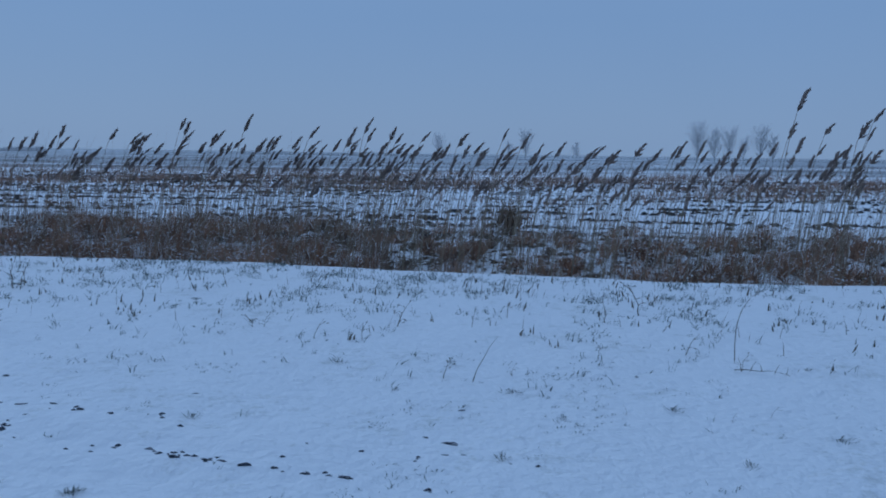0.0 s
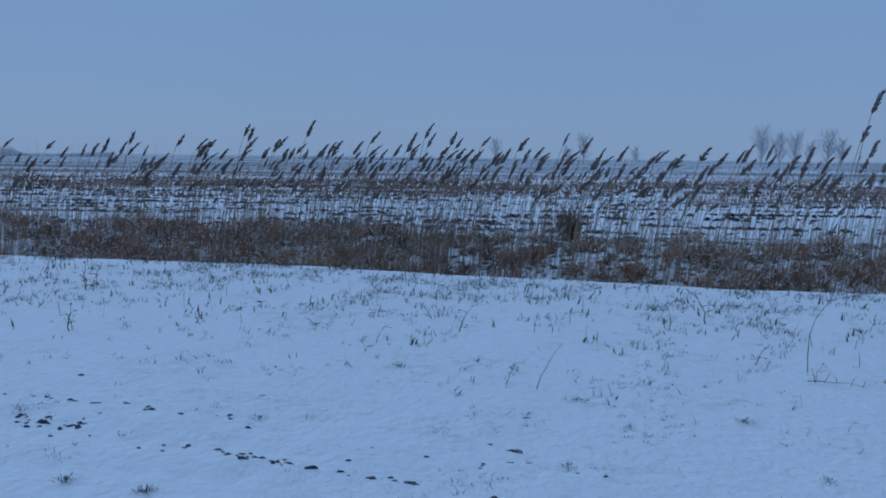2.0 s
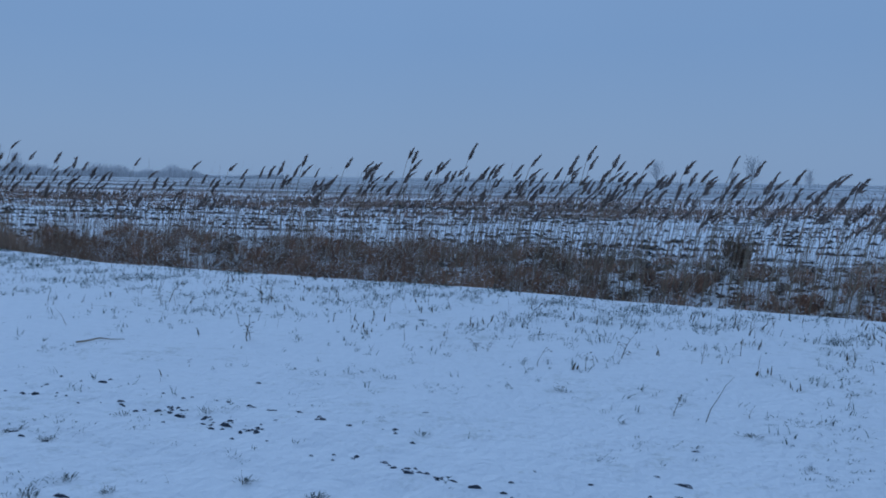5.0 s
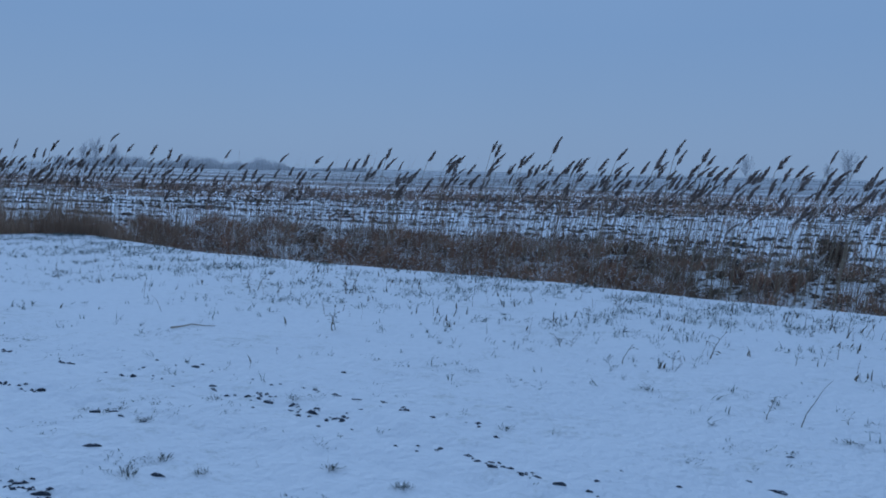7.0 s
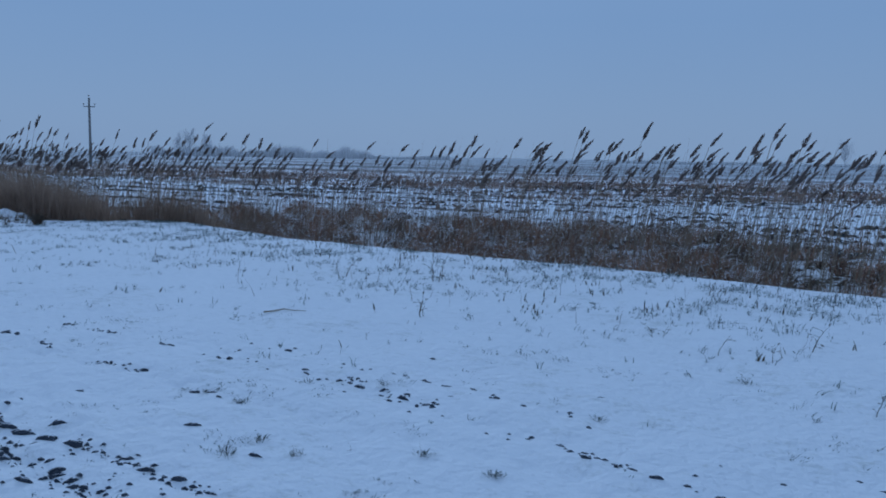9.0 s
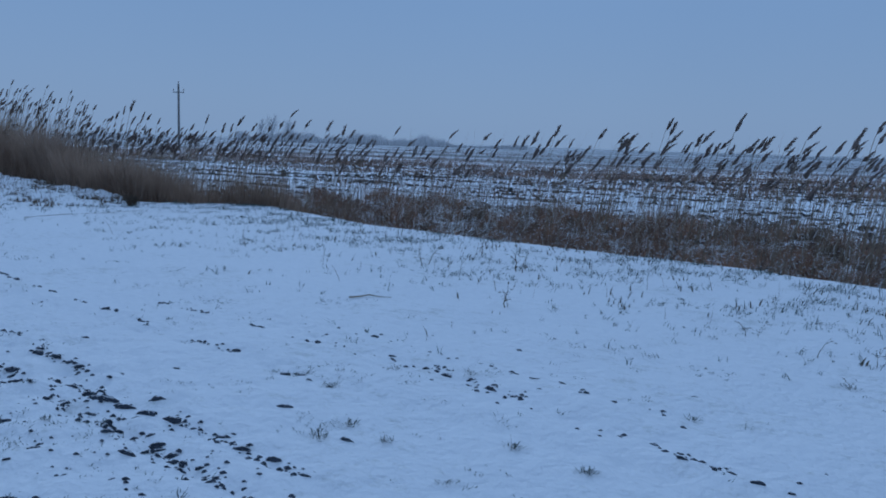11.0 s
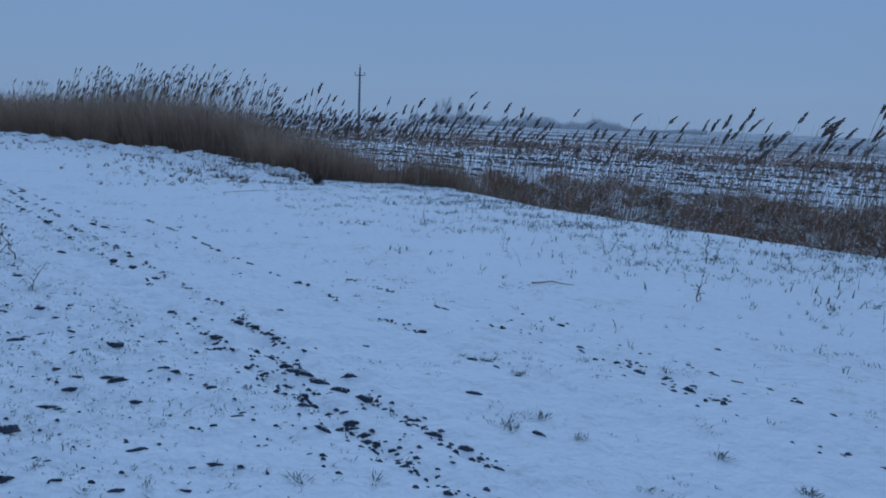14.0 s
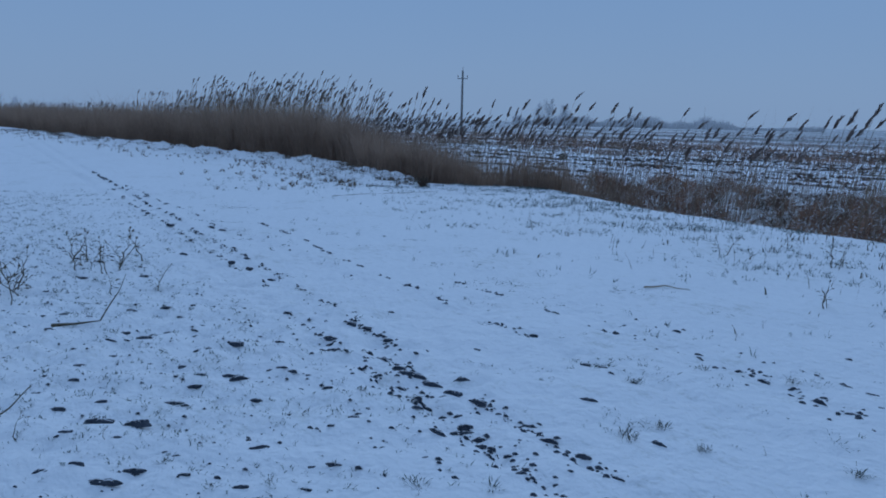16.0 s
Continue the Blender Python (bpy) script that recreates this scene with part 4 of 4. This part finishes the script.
for _ in range(4):
    ob = tagged(new("grass_tussock"), "low green-brown grass tussock poking through the snow", "grass", "grass tussocks on the verge")
    tagged(part("grass_tuft", tussock_shape(weed_random), grass_mat, ob), kind="stuff")
    tussock_things.append(ob)
for i, (x, y) in enumerate(TUSSOCKS):
    s = weed_random.uniform(0.45, 0.9)
    m = pose(x, y, float(ground_z(np.array(x), np.array(y))), 0, 0, weed_random.uniform(0, 360)) @ Matrix.Diagonal((s * 1.2, s, s * 0.55, 1))
    if i < 4:
        tussock_things[i].matrix_basis = m
    else:
        copy_thing(tussock_things[i % 4], m).matrix_basis = m

# short grass that sticks through the snow
def tufts(name, label, mat, x, y, size, count, tall, wide, flop=0.6):
    x, y, size = np.repeat(x, count), np.repeat(y, count), np.repeat(size, count)
    x, y = x + rng.normal(0, 0.020, len(x)) * size, y + rng.normal(0, 0.016, len(x)) * size
    stuff(name, label, "grass", mat, x, y, ground_z(x, y) - 0.01, size * rng.uniform(0.25, 1.0, len(x)) * tall,
          rng.normal(0.2, flop, len(x)), rng.normal(0, flop, len(x)), wide * rng.uniform(0.5, 1.2, len(x)), rng.uniform(0, math.pi, len(x)))


n = 30000
x = rng.uniform(-20, 12, n)
d = np.abs(rng.normal(0, 2.4, n)) + 0.04
y = edge(x) - d
keep = rough(x, y, 1.1, 3, 13) + 0.5 * rough(x, y, 3.4, 2, 17) + rng.normal(0, 0.45, n) > 0.57 + 0.05 * d - 0.3 * np.exp(-((x + 2) / 5) ** 2) - 0.34 * np.exp(-((x + 11.5) / 3.5) ** 2)
x, y = x[keep], y[keep]
tufts("bank_grass", "dark grass blades poking through snow along the bank", grass_mat, x, y, rng.uniform(0.30, 1.30, len(x)), 4, 0.085, 0.0038, 0.48)
n = 36000
x = rng.uniform(-18, 7, n)
y = rng.uniform(0.7, 6.5, n)
near_left = step(-x, 2.3, 4.5) * step(-y, -3.4, -2.4) + 0.75 * step(-x, 8, 10) * step(-y, -5.2, -3.6)
keep = rough(x, y, 0.9, 3, 13) + 0.5 * rough(x, y, 3.1, 2, 17) + rng.normal(0, 0.3, n) > 0.84 - 1.25 * near_left
x, y = x[keep], y[keep]
tufts("verge_grass", "short dark winter grass poking through the snow", grass_mat, x, y, rng.uniform(0.3, 0.95, len(x)), 5, 0.043, 0.0030)
n = 1900
x = rng.uniform(-27, 8, n)
y = edge(x) - np.abs(rng.normal(0, 2.0 - 1.1 * step(-x, 12, 15), n)) - 0.05
keep = rough(x, y, 1.6, 2, 21) + rng.normal(0, 0.4, n) > 0.15 - 0.4 * step(-x, 15, 17)
x, y = x[keep], y[keep]
stuff("bank_stalks", "thin dry stalks standing in the snow along the bank", "dry grass", rank_mat, x, y, ground_z(x, y) - 0.01, rng.triangular(0.06, 0.10, 0.30, len(x)) * (1 + 0.6 * step(-x, 14, 17)),
      rng.normal(0.1, 0.3, len(x)), rng.normal(0, 0.25, len(x)), rng.uniform(0.0018, 0.0034, len(x)) * (1 + step(-x, 14, 17)), rng.uniform(0, math.pi, len(x)))
n = 900
x = rng.uniform(-9, 9, n)
y = edge(x) - np.abs(rng.normal(0, 2.3, n)) - 0.05
keep = rough(x, y, 1.3, 2, 29) + rng.normal(0, 0.3, n) > 0.35
x, y = np.repeat(x[keep], 2), np.repeat(y[keep], 2)
x, y = x + rng.normal(0, 0.05, len(x)), y + rng.normal(0, 0.05, len(x))
stuff("weed_stubs", "short thick dark weed stubs standing in the snow", "dry weeds", weed_mat, x, y, ground_z(x, y) - 0.01, rng.triangular(0.03, 0.06, 0.13, len(x)),
      rng.normal(0.1, 0.35, len(x)), rng.normal(0, 0.3, len(x)), rng.uniform(0.005, 0.011, len(x)), rng.uniform(0, math.pi, len(x)))
n = 16000
x = -16.0 - 55 * rng.random(n) ** 1.2
y = edge(x) - np.abs(rng.normal(0, 1.7, n)) + 0.1
keep = hummocks(x, y) + rng.normal(0, 0.10, n) < -0.13 + 0.10 * step(y - edge(x), -0.8, 0)
x, y = x[keep], y[keep]
tufts("edge_tussocks", "dry grass tufts between the snowy hummocks of the bank", rank_mat, x, y, rng.uniform(0.5, 2.0, len(x)), 6, 0.11, 0.011)


# ---- far things ----
def limb(r, start, way, length, radius, level, tubes, twigs):
    """A limb and what grows from it, rising steeply."""
    pts = [Vector(start)]
    w = Vector(way).normalized()
    for _ in range(4):
        w = (w + Vector((r.uniform(-0.12, 0.12), r.uniform(-0.12, 0.12), 0.12))).normalized()
        pts.append(pts[-1] + w * length / 4)
    tubes.append(tube(pts, [radius * (1 - 0.18 * i) for i in range(5)], 3))
    if level == 2:
        for _ in range(11):
            p = pts[r.randrange(0, 5)]
            q = p + (w + Vector((r.uniform(-0.7, 0.7), r.uniform(-0.7, 0.7), r.uniform(-0.1, 0.8)))) * length * r.uniform(0.3, 0.75)
            twigs.append(strip(p, q, 0.013, 0.0, (r.uniform(-1, 1), r.uniform(-1, 1), 0)))
        return
    for i in range(6):
        k = r.randrange(1, 5)
        a = r.uniform(0, 6.28)
        out = w + Vector((math.cos(a), math.sin(a), r.uniform(0.1, 0.6))) * r.uniform(0.3, 0.6)
        limb(r, pts[k], out, length * r.uniform(0.4, 0.65), radius * (1 - 0.16 * k) * 0.55, level + 1, tubes, twigs)


def bare_tree(r, height, label):
    tubes, twigs = [], []
    trunk = [Vector((r.uniform(-0.12, 0.12) * (i > 0), r.uniform(-0.12, 0.12) * (i > 0), -0.1 + 0.82 * height * i / 8)) for i in range(9)]
    for i in range(32):
        s = r.uniform(0.12, 1.0)
        p = trunk[int(s * 7.9)].lerp(trunk[int(s * 7.9) + 1], s * 7.9 - int(s * 7.9))
        a = r.uniform(0, 6.28)
        limb(r, p, (math.cos(a) * 0.8, math.sin(a) * 0.8, r.uniform(0.6, 1.2)), height * (0.36 - 0.16 * s) * r.uniform(0.7, 1.2), height * 0.006, 1, tubes, twigs)
    ob = tagged(new("bare_tree"), label, "tree", "bare trees on the horizon")
    part("trunk", tube(trunk, [height * 0.014 * (1 - 0.1 * i) for i in range(9)], 6), bark_mat, ob)
    part("crown", join(tubes + twigs), hazed_twig_mat, ob, "bare branches and twigs, paled for haze")
    return ob


tree_random = random.Random(4)
tree_things = [bare_tree(tree_random, 1.0 * 12, "bare tree far across the field, paled for haze") for _ in range(4)]
# direction from the start in degrees, distance, height
TREES = [(17.2, 300, 13), (18.3, 310, 12), (19.2, 295, 11.5), (20.1, 310, 9), (21.1, 290, 11.5), (21.9, 300, 9.5), (5.7, 300, 10.5), (4.6, 330, 7),
         (-0.3, 320, 9), (9.2, 330, 7), (-43.6, 260, 8.5), (-44.3, 270, 7.5), (-42.5, 265, 7), (-78.2, 200, 4.5), (-79.2, 190, 5.5), (-80.6, 195, 7)]
for i, (a, dist, tall) in enumerate(TREES):
    x, y = dist * math.sin(radians(a)), dist * math.cos(radians(a))
    s = tall / 12
    m = pose(x, y, float(ground_z(np.array(x), np.array(y))), 0, 0, tree_random.uniform(0, 360)) @ Matrix.Diagonal((s * 1.15, s * 1.15, s, 1))
    if i < 4:
        tree_things[i].matrix_basis = m
    else:
        copy_thing(tree_things[i % 4], m).matrix_basis = m

n = 16000
a = np.radians(np.concatenate([rng.uniform(-46, -30.2, n // 2), rng.uniform(-30, -26, n // 8), rng.uniform(-14, 40, n // 8 * 2), rng.uniform(-95, -46, n // 8)]))
dist = rng.uniform(420, 470, len(a))
x, y = dist * np.sin(a), dist * np.cos(a)
deg = np.degrees(a)
tall = np.where((deg < -30.2) & (deg > -46), (5.2 + 1.5 * np.sin(deg * 1.3) + 0.8 * np.sin(deg * 4.1)) * (0.35 + 0.65 * step(-deg, 30.2, 33.5)), 2.2 + 0.8 * np.sin(deg * 0.9))
# haze over the hedgerow comes from its paled twig colour
stuff("far_hedgerow", "bare hedgerow on the far horizon, paled for haze", "hedge", hazed_twig_mat,
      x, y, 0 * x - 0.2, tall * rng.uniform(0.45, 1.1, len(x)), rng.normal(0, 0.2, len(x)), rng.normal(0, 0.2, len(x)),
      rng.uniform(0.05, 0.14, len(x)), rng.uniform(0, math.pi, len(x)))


def utility_pole(x, y, tall, facing):
    z = float(ground_z(np.array(x), np.array(y)))
    ob = tagged(new("utility_pole"), "grey concrete utility pole with a crossarm, far across the field", "utility pole")
    part("post", tube([(0, 0, -0.3), (0, 0, tall * 0.5), (0, 0, tall)], [0.17, 0.14, 0.11], 8), concrete_mat, ob)
    arm_v = [(sx * 0.62, sy * 0.05, tall - 0.95 + sz * 0.05) for sx in (-1, 1) for sy in (-1, 1) for sz in (-1, 1)]
    arm_f = [(0, 1, 3, 2), (4, 6, 7, 5), (0, 4, 5, 1), (2, 3, 7, 6), (0, 2, 6, 4), (1, 5, 7, 3)]
    part("crossarm", (arm_v, arm_f), steel_mat, ob, "steel crossarm")
    for px, pz in ((-0.56, tall - 0.9), (0.56, tall - 0.9), (0, tall)):
        pin = part("pin", tube([(px, 0, pz), (px, 0, pz + 0.22)], [0.025, 0.02], 6), steel_mat, ob)
        part("insulator", tube([(px, 0, pz + 0.16), (px, 0, pz + 0.2), (px, 0, pz + 0.28), (px, 0, pz + 0.33)], [0.055, 0.075, 0.055, 0.02], 8), glass_mat, pin, "brown porcelain insulator")
    ob.matrix_basis = pose(x, y, z, 0, 0, facing)
    return ob


utility_pole(-76.26, 64.7, 7.6, 50)
